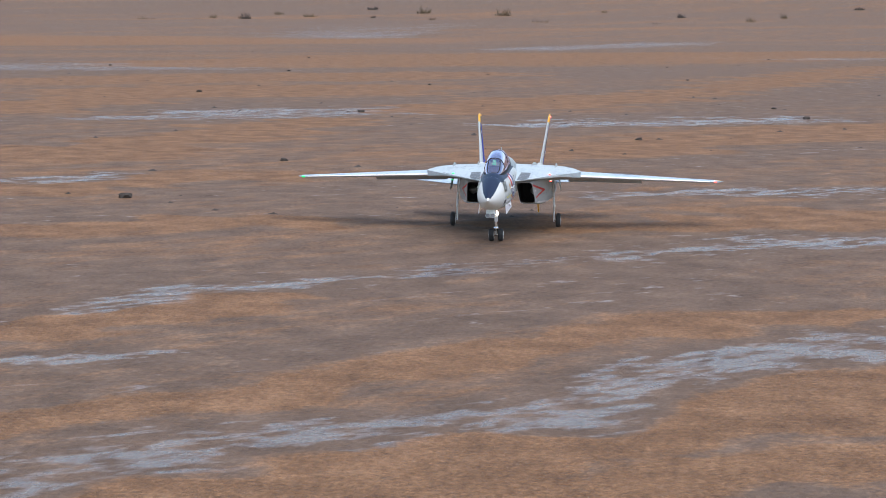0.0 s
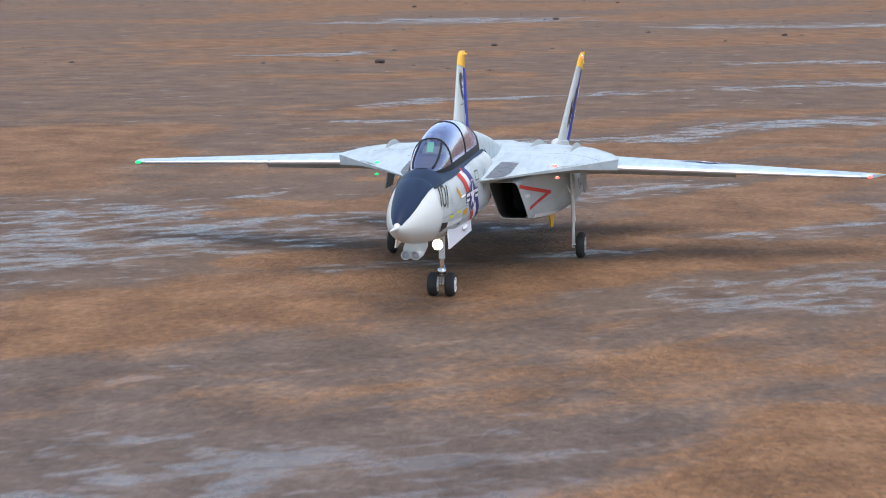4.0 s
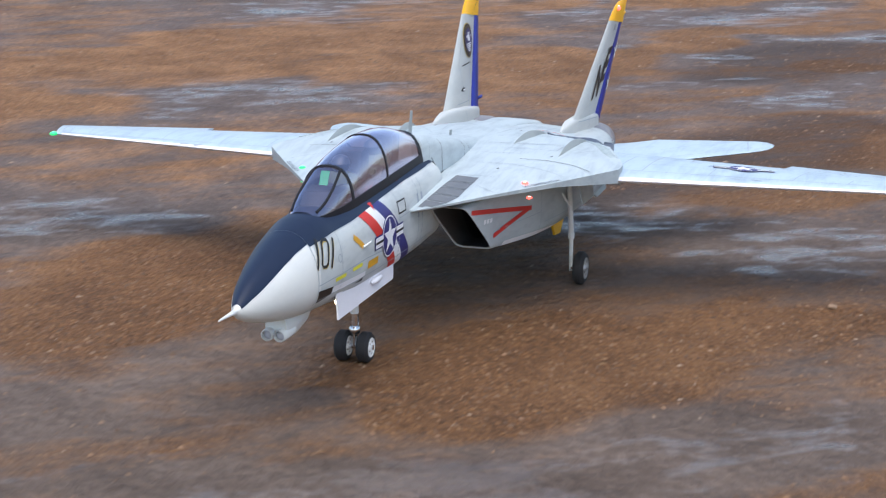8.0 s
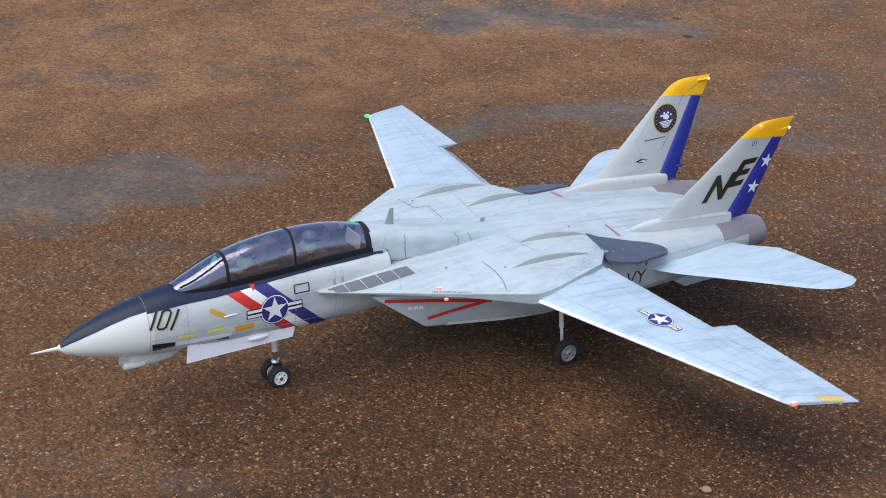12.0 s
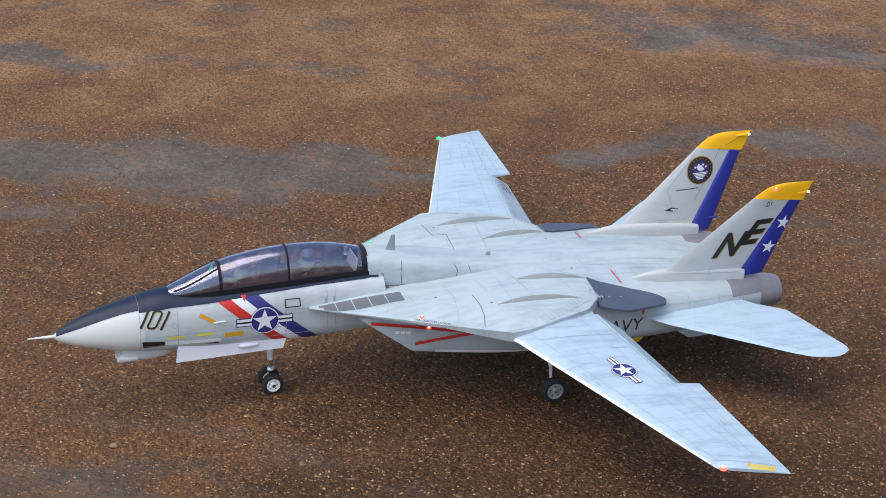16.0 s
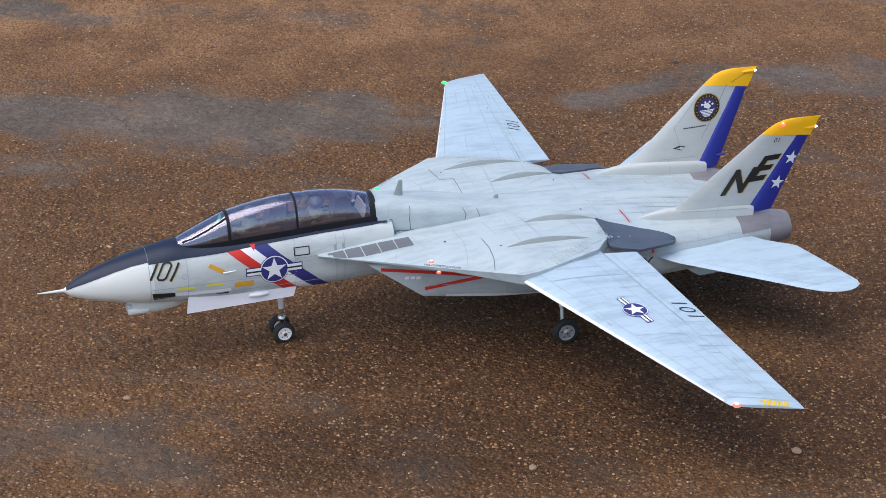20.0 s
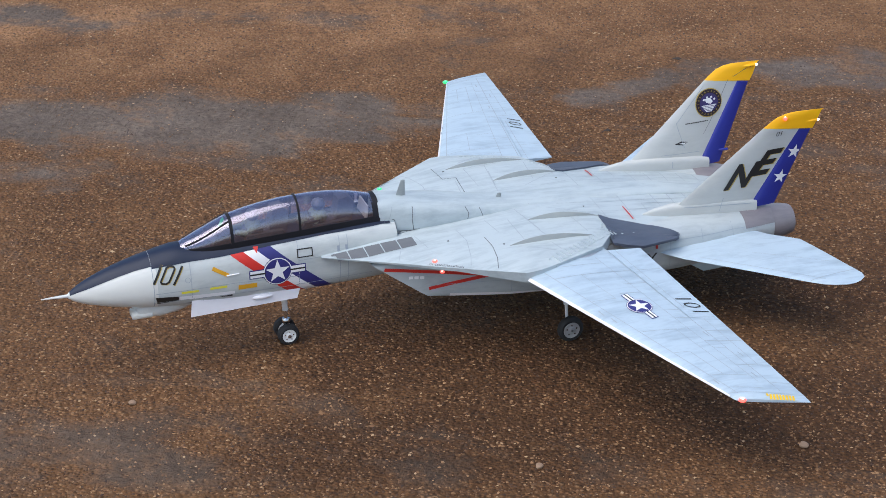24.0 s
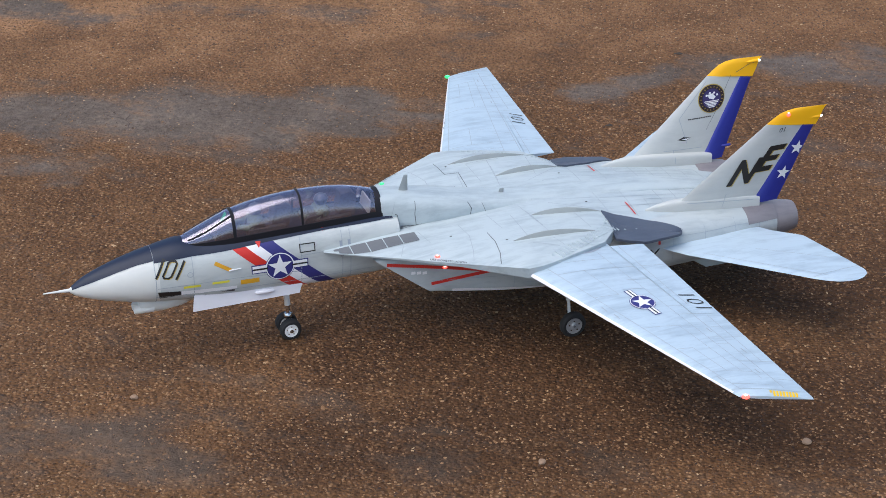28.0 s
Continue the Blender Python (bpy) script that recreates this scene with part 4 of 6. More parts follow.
def nacelle(s):
    xs = np.concatenate([[0.355, 0.345, 0.32], np.arange(0.28, -0.511, -0.04), [-0.515]])
    rings = []
    for x, (yc, w, zb, zt, n, lean) in zip(xs, spline(xs, NAC)):
        rake = max(0.0, min(1.35, (x - 0.12) * 6.0))
        ring = oval(x, yc, w, zb, zt, n, 44, lean, rake)
        rings.append([(p[0], s * p[1], p[2]) for p in ring])
    # inner duct, near-black towards the back: the recess's shade is put into its colour
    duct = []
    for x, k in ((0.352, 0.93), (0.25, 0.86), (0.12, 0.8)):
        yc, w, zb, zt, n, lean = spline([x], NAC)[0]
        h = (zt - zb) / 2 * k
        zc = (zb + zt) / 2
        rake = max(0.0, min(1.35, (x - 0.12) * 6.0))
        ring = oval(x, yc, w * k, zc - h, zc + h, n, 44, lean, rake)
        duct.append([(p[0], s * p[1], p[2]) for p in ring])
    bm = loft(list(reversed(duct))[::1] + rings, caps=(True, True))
    ob = part("nacelle", bm, [NACP_GREY, DUCT_SHADE, DUCT], jet, "grey engine nacelle with raked intake")
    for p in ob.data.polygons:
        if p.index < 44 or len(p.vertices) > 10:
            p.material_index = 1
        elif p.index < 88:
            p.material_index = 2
    # fan spider deep in the duct
    hub = lathe([(0.155, 0.004), (0.145, 0.014), (0.13, 0.016)], "X", 16, centre=(0, s * 0.122, 0.158))
    part("fan_hub", hub, HUB, jet, "pale fan spinner")
    noz = lathe([(-0.508, 0.0425), (-0.53, 0.041), (-0.552, 0.038), (-0.573, 0.033), (-0.573, 0.030), (-0.55, 0.029), (-0.52, 0.010)], "X", 32, centre=(0, s * 0.112, 0.152))
    part("nozzle", noz, NOZZLE, jet, "dark metal exhaust nozzle")
    rows = []
    for x, k in ((-0.436, 1.012), (-0.44, 1.03), (-0.475, 1.03), (-0.51, 1.02), (-0.516, 1.0)):
        yc, w, zb, zt, n, _ = spline([x], NAC)[0]
        zm = (zb + zt) / 2
        arc = [(math.cos(a), math.sin(a)) for a in np.radians(np.linspace(22, 158, 18))]
        rows.append([(x, s * (yc + w * k * math.copysign(abs(c) ** (2 / n), c)), zm + (zt - zm) * k * d ** (2 / n)) for c, d in arc] + [(x, s * (yc + w * 0.9 * math.copysign(abs(c) ** (2 / n), c)), zm + (zt - zm) * 0.9 * d ** (2 / n)) for c, d in arc[::-1]])
    part("nozzle_collar", loft(rows), NOZZLE, jet, "dark metal collar over the nozzle")
    return ob


NACP, NACS = nacelle(1), nacelle(-1)


# wings
LE_R, LE_T = Vector((0.182, 0.190, 0.222)), Vector((-0.076, 0.837, 0.185))
TE_R, TE_T = Vector((-0.135, 0.190, 0.220)), Vector((-0.212, 0.884, 0.178))
FOIL = [(0.0, 0.0), (0.015, 0.022), (0.06, 0.040), (0.15, 0.056), (0.3, 0.064), (0.5, 0.056), (0.74, 0.032), (1.0, 0.003)]


def chord(u):
    return LE_R.lerp(LE_T, u), TE_R.lerp(TE_T, u)


def foil_ring(u, c0, c1, s, thick=1.0):
    le, te = chord(u)
    if s < 0:
        le = le - Vector((0.013, 0, 0))
    d = te - le
    n = Vector((0, 0, 1))
    ln = d.length * thick
    fr = [c for c, _ in FOIL if c0 < c < c1]
    fr = [c0] + fr + [c1]
    th = np.interp(fr, [c for c, _ in FOIL], [t for _, t in FOIL])
    up = [le + d * c + n * ln * t * 0.74 for c, t in zip(fr, th)]
    dn = [le + d * c - n * ln * t * 0.60 for c, t in zip(fr, th)]
    pts = up + dn[::-1]
    return [(p.x, s * p.y, p.z) for p in pts]


U_FLAP = (0.085, 0.515)
FLAP_C = 0.745


def wing(s):
    bm = bmesh.new()
    loft([foil_ring(u, 0.0, FLAP_C, s) for u in np.linspace(0, 0.985, 14)] + [foil_ring(0.999, 0.002, FLAP_C, s, 0.5)], bm=bm)
    loft([foil_ring(u, FLAP_C, 1.0, s) for u in np.linspace(U_FLAP[1], 0.985, 8)] + [foil_ring(0.999, FLAP_C, 0.99, s, 0.5)], bm=bm)
    w = part("wing", bm, WINGP, jet, "pale grey wing, swept forward and spread")
    # White strip: the gloss highlight of the wing's front is put into colour.
    part("leading_edge", loft([foil_ring(u, 0.0, 0.018, s, 1.10) for u in np.linspace(0.01, 0.975, 12)]), WHITEP, w, "white strip for the highlight on the leading edge")
    return w


WINGOB = {s: wing(s) for s in (1, -1)}


def flap(s):
    """Inboard trailing-edge flap; its origin lies on the hinge."""
    rings = [foil_ring(u, FLAP_C + 0.004, 1.0, s) for u in np.linspace(*U_FLAP, 7)]
    a = Vector(rings[0][0]).lerp(Vector(rings[0][-1]), 0.85)
    b = Vector(rings[-1][0]).lerp(Vector(rings[-1][-1]), 0.85)
    ax = ((b - a) * s).normalized()
    zz = Vector((0, 0, 1))
    xx = ax.cross(zz).normalized()
    zz = xx.cross(ax)
    m = Matrix((xx, ax, zz)).transposed().to_4x4()
    m.translation = a
    inv = m.inverted()
    bm = loft([[inv @ Vector(p) for p in r] for r in rings])
    ob = part("flap", bm, WINGP, jet, "grey trailing-edge flap")
    ob.matrix_basis = m
    return ob, m


FLAPS = {s: flap(s) for s in (1, -1)}


# dark seal plates between wing and nacelle, and vanes on the glove
def fence(s, x0, x1, y0, y1, h, w):
    """A long blade on the glove with a curved crest, steep on the outside."""
    bm = bmesh.new()
    rings = []
    for u in np.linspace(0, 1, 15):
        x, y = x0 + (x1 - x0) * u, y0 + (y1 - y0) * u
        hh = max(0.0006, h * math.sin(math.pi * u ** 0.8))
        zb = deck_z(x, y)
        ww = w * (0.35 + 0.65 * math.sin(math.pi * u))
        rings.append([(x, s * (y - ww), zb - 0.004), (x, s * (y - ww * 0.45), zb + hh * 0.85), (x, s * y, zb + hh), (x, s * (y + ww * 0.45), zb + hh * 0.85), (x, s * (y + ww), zb - 0.004)])
    part("glove_fence", loft(rings, bm=bm), SEALP, jet, "raised grey curved fence on the glove")


def tree_of(*obs):
    bm = bmesh.new()
    for ob in obs:
        me = ob.data.copy()
        me.transform(ob.matrix_basis)
        bm.from_mesh(me)
        bpy.data.meshes.remove(me)
    t = BVHTree.FromBMesh(bm)
    bm.free()
    return t


T_TOP = tree_of(DECKOB, SPINE, NACP, NACS)


def deck_z(x, y):
    """Height of the jet's upper skin at (x, y)."""
    hit = T_TOP.ray_cast(Vector((x, y, 1)), Vector((0, 0, -1)))
    return hit[0].z if hit[0] else 0.23


def edge_rib(s, a, b, wide, way):
    """A small wedge plate from a (inner) to b (outer) on the glove's rear edge; one long side stands higher."""
    n = Vector(way).normalized() * wide / 2
    ring = []
    for p in (a, b):
        q = Vector(p)
        z = deck_z(*p) if p is a else max(deck_z(*p), deck_z(*a) - 0.012)
        lo, hi = q - n, q + n
        ring.append([(lo.x, s * lo.y, z - 0.004), (lo.x, s * lo.y, z + 0.0005), (hi.x, s * hi.y, z + 0.0018), (hi.x, s * hi.y, z - 0.004)])
    part("seal_rib", loft(ring), GREY, jet, smooth=False)


RIBS = [(-0.098, 0.150), (-0.085, 0.180), (-0.050, 0.208), (0.0, 0.240), (0.050, 0.262), (0.078, 0.280)]
for s in (1, -1):
    fence(s, 0.138, -0.058, 0.203, 0.206, 0.0115, 0.0036)
    fence(s, 0.060, -0.102, 0.106, 0.122, 0.0115, 0.0036)
    cum = np.concatenate([[0], np.cumsum([math.dist(p, q) for p, q in zip(RIBS, RIBS[1:])])])
    for k in range(17):
        d = cum[-1] * (k + 0.5) / 17
        x, y = np.interp(d, cum, [p[0] for p in RIBS]), np.interp(d, cum, [p[1] for p in RIBS])
        tx, ty = np.interp(d + 0.01, cum, [p[0] for p in RIBS]) - np.interp(d - 0.01, cum, [p[0] for p in RIBS]), np.interp(d + 0.01, cum, [p[1] for p in RIBS]) - np.interp(d - 0.01, cum, [p[1] for p in RIBS])
        t = Vector((tx, ty)).normalized()
        out = Vector((-0.55, 0.83)) if d > 0.05 else Vector((-0.9, 0.43))
        edge_rib(s, (x - 0.004 * out.x, y - 0.004 * out.y), (x + 0.017 * out.x, y + 0.017 * out.y), cum[-1] / 17 * 0.86, t)


# tail fins
def fin(s):
    def at(x0, x1, z, y, t, tilt=0.0):
        ring = []
        for u, k in ((0, 0), (0.04, 0.5), (0.25, 1), (0.6, 0.8), (1, 0.1), (0.6, -0.8), (0.25, -1), (0.04, -0.5)):
            ring.append((x0 + (x1 - x0) * u, y + t * k, z - tilt * u))
        return [(p[0], s * p[1], p[2]) for p in ring]
    lead = lambda z: -0.275 - (z - 0.228) * 1.14
    rud = lambda z: (-0.462 - (z - 0.20) * 0.51) if s > 0 else (-0.456 - (z - 0.20) * 0.54)
    trail = lambda z: (-0.526 - (z - 0.20) * 0.34) if s > 0 else (-0.510 - (z - 0.20) * 0.40)
    yy = lambda z: 0.121 + (z - 0.20) * 0.13
    zs = np.linspace(0.19, 0.402, 7)
    f = part("tail_fin", loft([at(lead(z), rud(z), z, yy(z), 0.0065 - 0.012 * (z - 0.19), 0.012 * (z - 0.19) / 0.2) for z in zs]), FINP, jet, "pale grey canted tail fin")
    part("rudder", loft([at(rud(z) + 0.0005, trail(z), z, yy(z), 0.0052 - 0.010 * (z - 0.19), 0.006 * (z - 0.19) / 0.2) for z in np.linspace(0.203, 0.390, 5)]), BLUE, f, "deep blue rudder")
    cap = [at(lead(z) - k, trail(z) - e, z, yy(z), t, tl) for z, k, e, t, tl in ((0.4022, 0, 0.0, 0.0046, 0.017), (0.415, 0.002, 0.004, 0.0044, 0.012), (0.424, 0.005, 0.006, 0.0038, 0.006), (0.430, 0.016, 0.008, 0.0028, 0.003), (0.4325, 0.032, 0.012, 0.001, 0.002))]
    part("fin_cap", loft(cap), YELLOW, f, "bright yellow fin tip")
    z_lamp = 0.404 if s > 0 else 0.422
    part("tip_pod", lathe([(-0.6035, 0.0012), (-0.603, 0.0036), (-0.592, 0.0040), (-0.580, 0.0030), (-0.572, 0.0005)], "X", 14, centre=(0, s * yy(0.41), z_lamp)), YELLOW, f, "yellow lamp pod on the fin tip")
    part("fin_light", lathe([(-0.610, 0.0004), (-0.6095, 0.0018), (-0.607, 0.0027), (-0.602, 0.0030)], "X", 12, centre=(0, s * yy(0.41), z_lamp)), WHITEL, f, "white fin-tip light")
    fr = [oval(x, s * (0.121 + 0.004 * (x + 0.33)), w, 0.180, zt, 4.0, 24) for x, w, zt in ((-0.205, 0.002, 0.229), (-0.235, 0.007, 0.236), (-0.27, 0.0105, 0.240), (-0.33, 0.0120, 0.238), (-0.40, 0.0120, 0.231), (-0.455, 0.0112, 0.224), (-0.480, 0.0105, 0.220))]
    part("fin_fairing", loft(fr), FINP, f)
    return f


FINS = {s: fin(s) for s in (1, -1)}


def stabilator(s):
    def ring(x0, x1, y, z, t):
        r = [(x0 + (x1 - x0) * u, s * y, z + t * k) for u, k in ((0, 0), (0.05, 0.6), (0.3, 1), (0.7, 0.6), (1, 0.05), (0.7, -0.6), (0.3, -1), (0.05, -0.6))]
        return r
    rows = [(x0, x1, y, 0.166, t) if s > 0 else (x0 - 0.012, x1 - 0.012, 0.17 + 0.92 * (y - 0.17), 0.150, t) for x0, x1, y, t in ((-0.198, -0.460, 0.170, 0.006), (-0.215, -0.478, 0.194, 0.006), (-0.252, -0.533, 0.240, 0.0056), (-0.318, -0.549, 0.300, 0.005), (-0.393, -0.566, 0.370, 0.0045), (-0.455, -0.580, 0.428, 0.004), (-0.478, -0.576, 0.446, 0.0034), (-0.500, -0.561, 0.458, 0.0022), (-0.522, -0.545, 0.464, 0.0008))]
    return part("stabilator", loft([ring(*r) for r in rows]), WINGP, jet, "pale grey tailplane half")


STABS = {s: stabilator(s) for s in (1, -1)}


def ventral(s):
    out = [(-0.30, s * 0.150, 0.108), (-0.34, s * 0.160, 0.084), (-0.42, s * 0.160, 0.086), (-0.45, s * 0.145, 0.114)]
    part("ventral_fin", slab(out, (0, 0.003 * s, 0)), GREY, jet, smooth=False)


for s in (1, -1):
    ventral(s)
part("tail_hook", tube((-0.40, 0, 0.135), (-0.56, 0, 0.112), 0.004, 0.005, 8), NOZZLE, jet)
bm = slab([(-0.115, 0.121, 0.112), (-0.160, 0.123, 0.046), (-0.200, 0.123, 0.042), (-0.285, 0.121, 0.110)], (0, 0.004, 0))
part("belly_fin", bm, YELLOW, jet, "yellow belly fin with black bars", smooth=False)
for k in range(4):
    part("belly_bar", slab([(-0.150 - 0.030 * k, 0.1252, 0.100), (-0.168 - 0.030 * k, 0.1252, 0.100), (-0.172 - 0.028 * k, 0.1252, 0.084), (-0.156 - 0.028 * k, 0.1252, 0.084)], (0, 0.0012, 0)), BLACKD, jet, smooth=False)


# antennas, chin pod, lights
def blade(rear, z0, z1, c0, c1):
    """A tapered blade with an upright trailing edge."""
    part("blade_antenna", loft([[(rear + c, 0, z), (rear + 0.4 * c, 0.0022, z), (rear, 0, z), (rear + 0.4 * c, -0.0022, z)] for z, c in ((z0, c0), (z1, c1))]), SEALP, jet)


blade(0.302, 0.292, 0.340, 0.026, 0.009)
blade(0.081, 0.245, 0.273, 0.019, 0.009)


def chin():
    rows = [(0.900, 0.0155, 0.121, 0.152), (0.886, 0.0175, 0.117, 0.154), (0.85, 0.0175, 0.114, 0.154), (0.81, 0.014, 0.119, 0.15), (0.77, 0.005, 0.131, 0.146)]
    c = part("chin_pod", loft([oval(x, 0, w, zb, zt, 2.2, 20) for x, w, zb, zt in rows]), LIGHT, jet, "grey twin sensor pod under the chin")
    for y in (-0.0092, 0.0092):
        part("tube", lathe([(0.902, 0.0068), (0.912, 0.0072), (0.910, 0.0088), (0.870, 0.0092), (0.866, 0.004)], "X", 18, centre=(0, y, 0.127)), LIGHT, c)
        part("lens", lathe([(0.909, 0.0004), (0.9075, 0.0045), (0.904, 0.0070), (0.900, 0.0070)], "X", 18, centre=(0, y, 0.127)), BULKG, c, "grey lens")


chin()


def beacon(name, at, r, material, core, label, parent=None, flat=0.5):
    """A low coloured lens with a bright core showing on its crown."""
    for nm, q, mt, lb, up in ((name, r, material, label, 0), ("lamp_core", 0.55 * r, core, "", 0.62 * r * flat)):
        bm = bmesh.new()
        bmesh.ops.create_icosphere(bm, subdivisions=3, radius=q)
        for v in bm.verts:
            v.co = Vector(at) + Vector((v.co.x, v.co.y, v.co.z * flat + up))
        part(nm, bm, mt, parent or jet, lb)


for s, m, core, hue in ((1, REDL, REDCORE, "red"), (-1, GREENL, GREENCORE, "green")):
    beacon("wing_light", (LE_T.x - 0.012, s * (LE_T.y + 0.003), LE_T.z), 0.0078, m, core, "glowing " + hue + " wing-tip light", WINGOB[s])
    beacon("glove_light", (0.300, s * 0.188, deck_z(0.300, 0.188) + 0.0006), 0.0055, m, core, "glowing " + hue + " glove light")
    beacon("glove_light", (0.285, s * 0.192, 0.208), 0.0050, m, core, "glowing " + hue + " light under the glove")


# ---- undercarriage ----
def wheel(at, r, w, parent, rim, lab):
    c = r * 0.18
    prof = [(-w / 2 + 0.005, r * 0.56), (-w / 2 + 0.0005, r * 0.63), (-w / 2, r * 0.68), (-w / 2, r - c), (-w / 2 + c, r), (w / 2 - c, r), (w / 2, r - c), (w / 2, r * 0.68), (w / 2 - 0.0005, r * 0.63), (w / 2 - 0.005, r * 0.56)]
    ob = part("wheel", lathe(prof, "Y", 30), RUBBER, parent, "black rubber wheel with pale hub")
    ob.matrix_basis = pose(*at)
    side = [(0.0016, 0.001), (0.0016, r * 0.15), (0.0004, r * 0.18), (-0.0014, r * 0.34), (-0.0004, r * 0.50), (0.0006, r * 0.62), (-0.0004, r * 0.645)]
    hub = [(-w / 2 - q, k) for q, k in side] + [(w / 2 + q, k) for q, k in side[::-1]]
    part("rim", lathe(hub, "Y", 28), rim, ob, lab)
    part("axle_nut", lathe([(-w / 2 - 0.0030, 0.0005), (-w / 2 - 0.0030, r * 0.09), (w / 2 + 0.0030, r * 0.09), (w / 2 + 0.0030, 0.0005)], "Y", 6), DARKM, ob, "dark axle nut", smooth=False)
    bm = bmesh.new()
    for k in range(5):
        a = k * 2 * math.pi / 5
        for sy in (1, -1):
            tube((0.40 * r * math.cos(a), sy * (w / 2 - 0.003), 0.40 * r * math.sin(a)), (0.40 * r * math.cos(a), sy * (w / 2 + 0.0002), 0.40 * r * math.sin(a)), r * 0.06, None, 8, bm)
    part("bolt", bm, STEEL, ob, smooth=False)
    return ob


R_N, R_M = 0.0235, 0.029


def nose_gear():
    x = 0.578
    g = part("nose_gear", tube((x + 0.004, 0, 0.140), (x, 0, 0.075), 0.0065, 0.0065), HUB, jet, "nose gear leg with polished oleo")
    part("oleo", tube((x, 0, 0.078), (x, 0, R_N), 0.0045, 0.0045), STEEL, g, "polished steel oleo")
    part("collar", lathe([(0.055, 0.007), (0.052, 0.009), (0.046, 0.009), (0.043, 0.007)], "Z", 16, centre=(x, 0, 0)), STEEL, g)
    part("axle", tube((x, -0.030, R_N), (x, 0.030, R_N), 0.004), STEEL, g)
    part("scissor_link", slab([(x - 0.006, -0.004, 0.078), (x - 0.022, -0.004, 0.060), (x - 0.006, -0.004, 0.042), (x - 0.010, -0.004, 0.060)], (0, 0.008, 0)), STEEL, g, smooth=False)
    part("lamp_arm", tube((x + 0.004, 0, 0.108), (0.632, 0.003, 0.113), 0.0035, 0.003, 10), HUB, g)
    part("landing_lamp", lathe([(0.646, 0.0100), (0.643, 0.0115), (0.630, 0.0105), (0.624, 0.005), (0.623, 0.0005)], "X", 20, centre=(0, 0.003, 0.111)), HUB, g, "lamp on the nose leg")
    part("lamp_face", lathe([(0.6505, 0.0005), (0.6490, 0.0065), (0.6470, 0.0100), (0.6450, 0.0104)], "X", 20, centre=(0, 0.003, 0.111)), WARML, g, "glowing warm lamp face")
    for s in (1, -1):
        part("gear_door", slab([(0.79, s * 0.046, 0.160), (0.795, s * 0.050, 0.124), (0.565, s * 0.054, 0.130), (0.555, s * 0.051, 0.156)], (0, s * 0.0025, 0)), WHITEP, jet, "white nose gear door hanging open", smooth=False)
    bulge = lathe([(-0.022, 0.0004), (-0.018, 0.0035), (0.0, 0.0052), (0.018, 0.0035), (0.022, 0.0004)], "X", 16, centre=(0.640, 0.0555, 0.146))
    part("door_bulge", bulge, WHITEP, jet)
    return [wheel((x, s * 0.0175, R_N), R_N, 0.019, g, HUB, "white wheel hub") for s in (1, -1)]


def main_gear(s):
    y = s * 0.196
    g = part("main_gear", tube((0.010, s * 0.190, 0.205), (0.004, y, 0.085), 0.0046), HUB, jet, "tall main gear leg")
    part("oleo", tube((0.004, y, 0.088), (0.0, y, R_M - 0.006), 0.0034), HUB, g, "pale oleo")
    part("drag_brace", tube((0.045, s * 0.170, 0.19), (0.006, y, 0.135), 0.0022), HUB, g)
    part("axle", tube((0, y, R_M), (0, y + s * 0.026, R_M), 0.0045), STEEL, g)
    part("collar", lathe([(0.092, 0.0046), (0.090, 0.0056), (0.082, 0.0056), (0.080, 0.0046)], "Z", 16, centre=(0.004, y, 0)), HUB, g)
    part("gear_door", slab([(0.05, s * 0.213, 0.20), (-0.05, s * 0.213, 0.20), (-0.04, s * 0.222, 0.15), (0.04, s * 0.222, 0.15)], (0, s * 0.002, 0)), GREY, jet, "main gear door", smooth=False)
    return wheel((0, y + s * 0.017, R_M), R_M, 0.019, g, RIMM, "bright metal rim")


WHEELS_N = nose_gear()
WHEELS_M = [main_gear(1), main_gear(-1)]


# ---- markings, laid on the skins by dropping flat shapes onto them ----
def drop(shapes, way, tree, lift, step=0.012):
    """shapes: flat polygons as lists of (u, v). way: 'side' (u=x, v=z, from +y), 'far' (from -y), 'inner' (from the middle towards -y), 'top' (u=x, v=y, from above)."""
    bm = bmesh.new()
    for poly in shapes:
        vs = [bm.verts.new((u, v, 0)) for u, v in poly]
        bm.faces.new(vs)
    bmesh.ops.remove_doubles(bm, verts=bm.verts, dist=1e-6)
    bmesh.ops.triangulate(bm, faces=[f for f in bm.faces if len(f.verts) > 4])
    return drop_bm(bm, way, tree, lift, step)


def drop_bm(bm, way, tree, lift, step=0.012):
    for _ in range(5):
        long = [e for e in bm.edges if e.calc_length() > step]
        if not long:
            break
        bmesh.ops.subdivide_edges(bm, edges=long, cuts=1, use_grid_fill=True)
        bmesh.ops.triangulate(bm, faces=[f for f in bm.faces if len(f.verts) > 4])
    gone = []
    for v in bm.verts:
        u, w = v.co.x, v.co.y
        eye, d = {"side": ((u, 1, w), (0, -1, 0)), "far": ((u, -1, w), (0, 1, 0)), "inner": ((u, 0, w), (0, -1, 0)), "top": ((u, w, 1), (0, 0, -1))}[way]
        hit = tree.ray_cast(Vector(eye), Vector(d))
        if hit[0] is None:
            gone.append(v)
        else:
            n = hit[1] if hit[1].dot(Vector(d)) < 0 else -hit[1]
            v.co = hit[0] + n * lift - Vector(d) * lift * 0.3
    bmesh.ops.delete(bm, geom=gone, context="VERTS")
    return bm


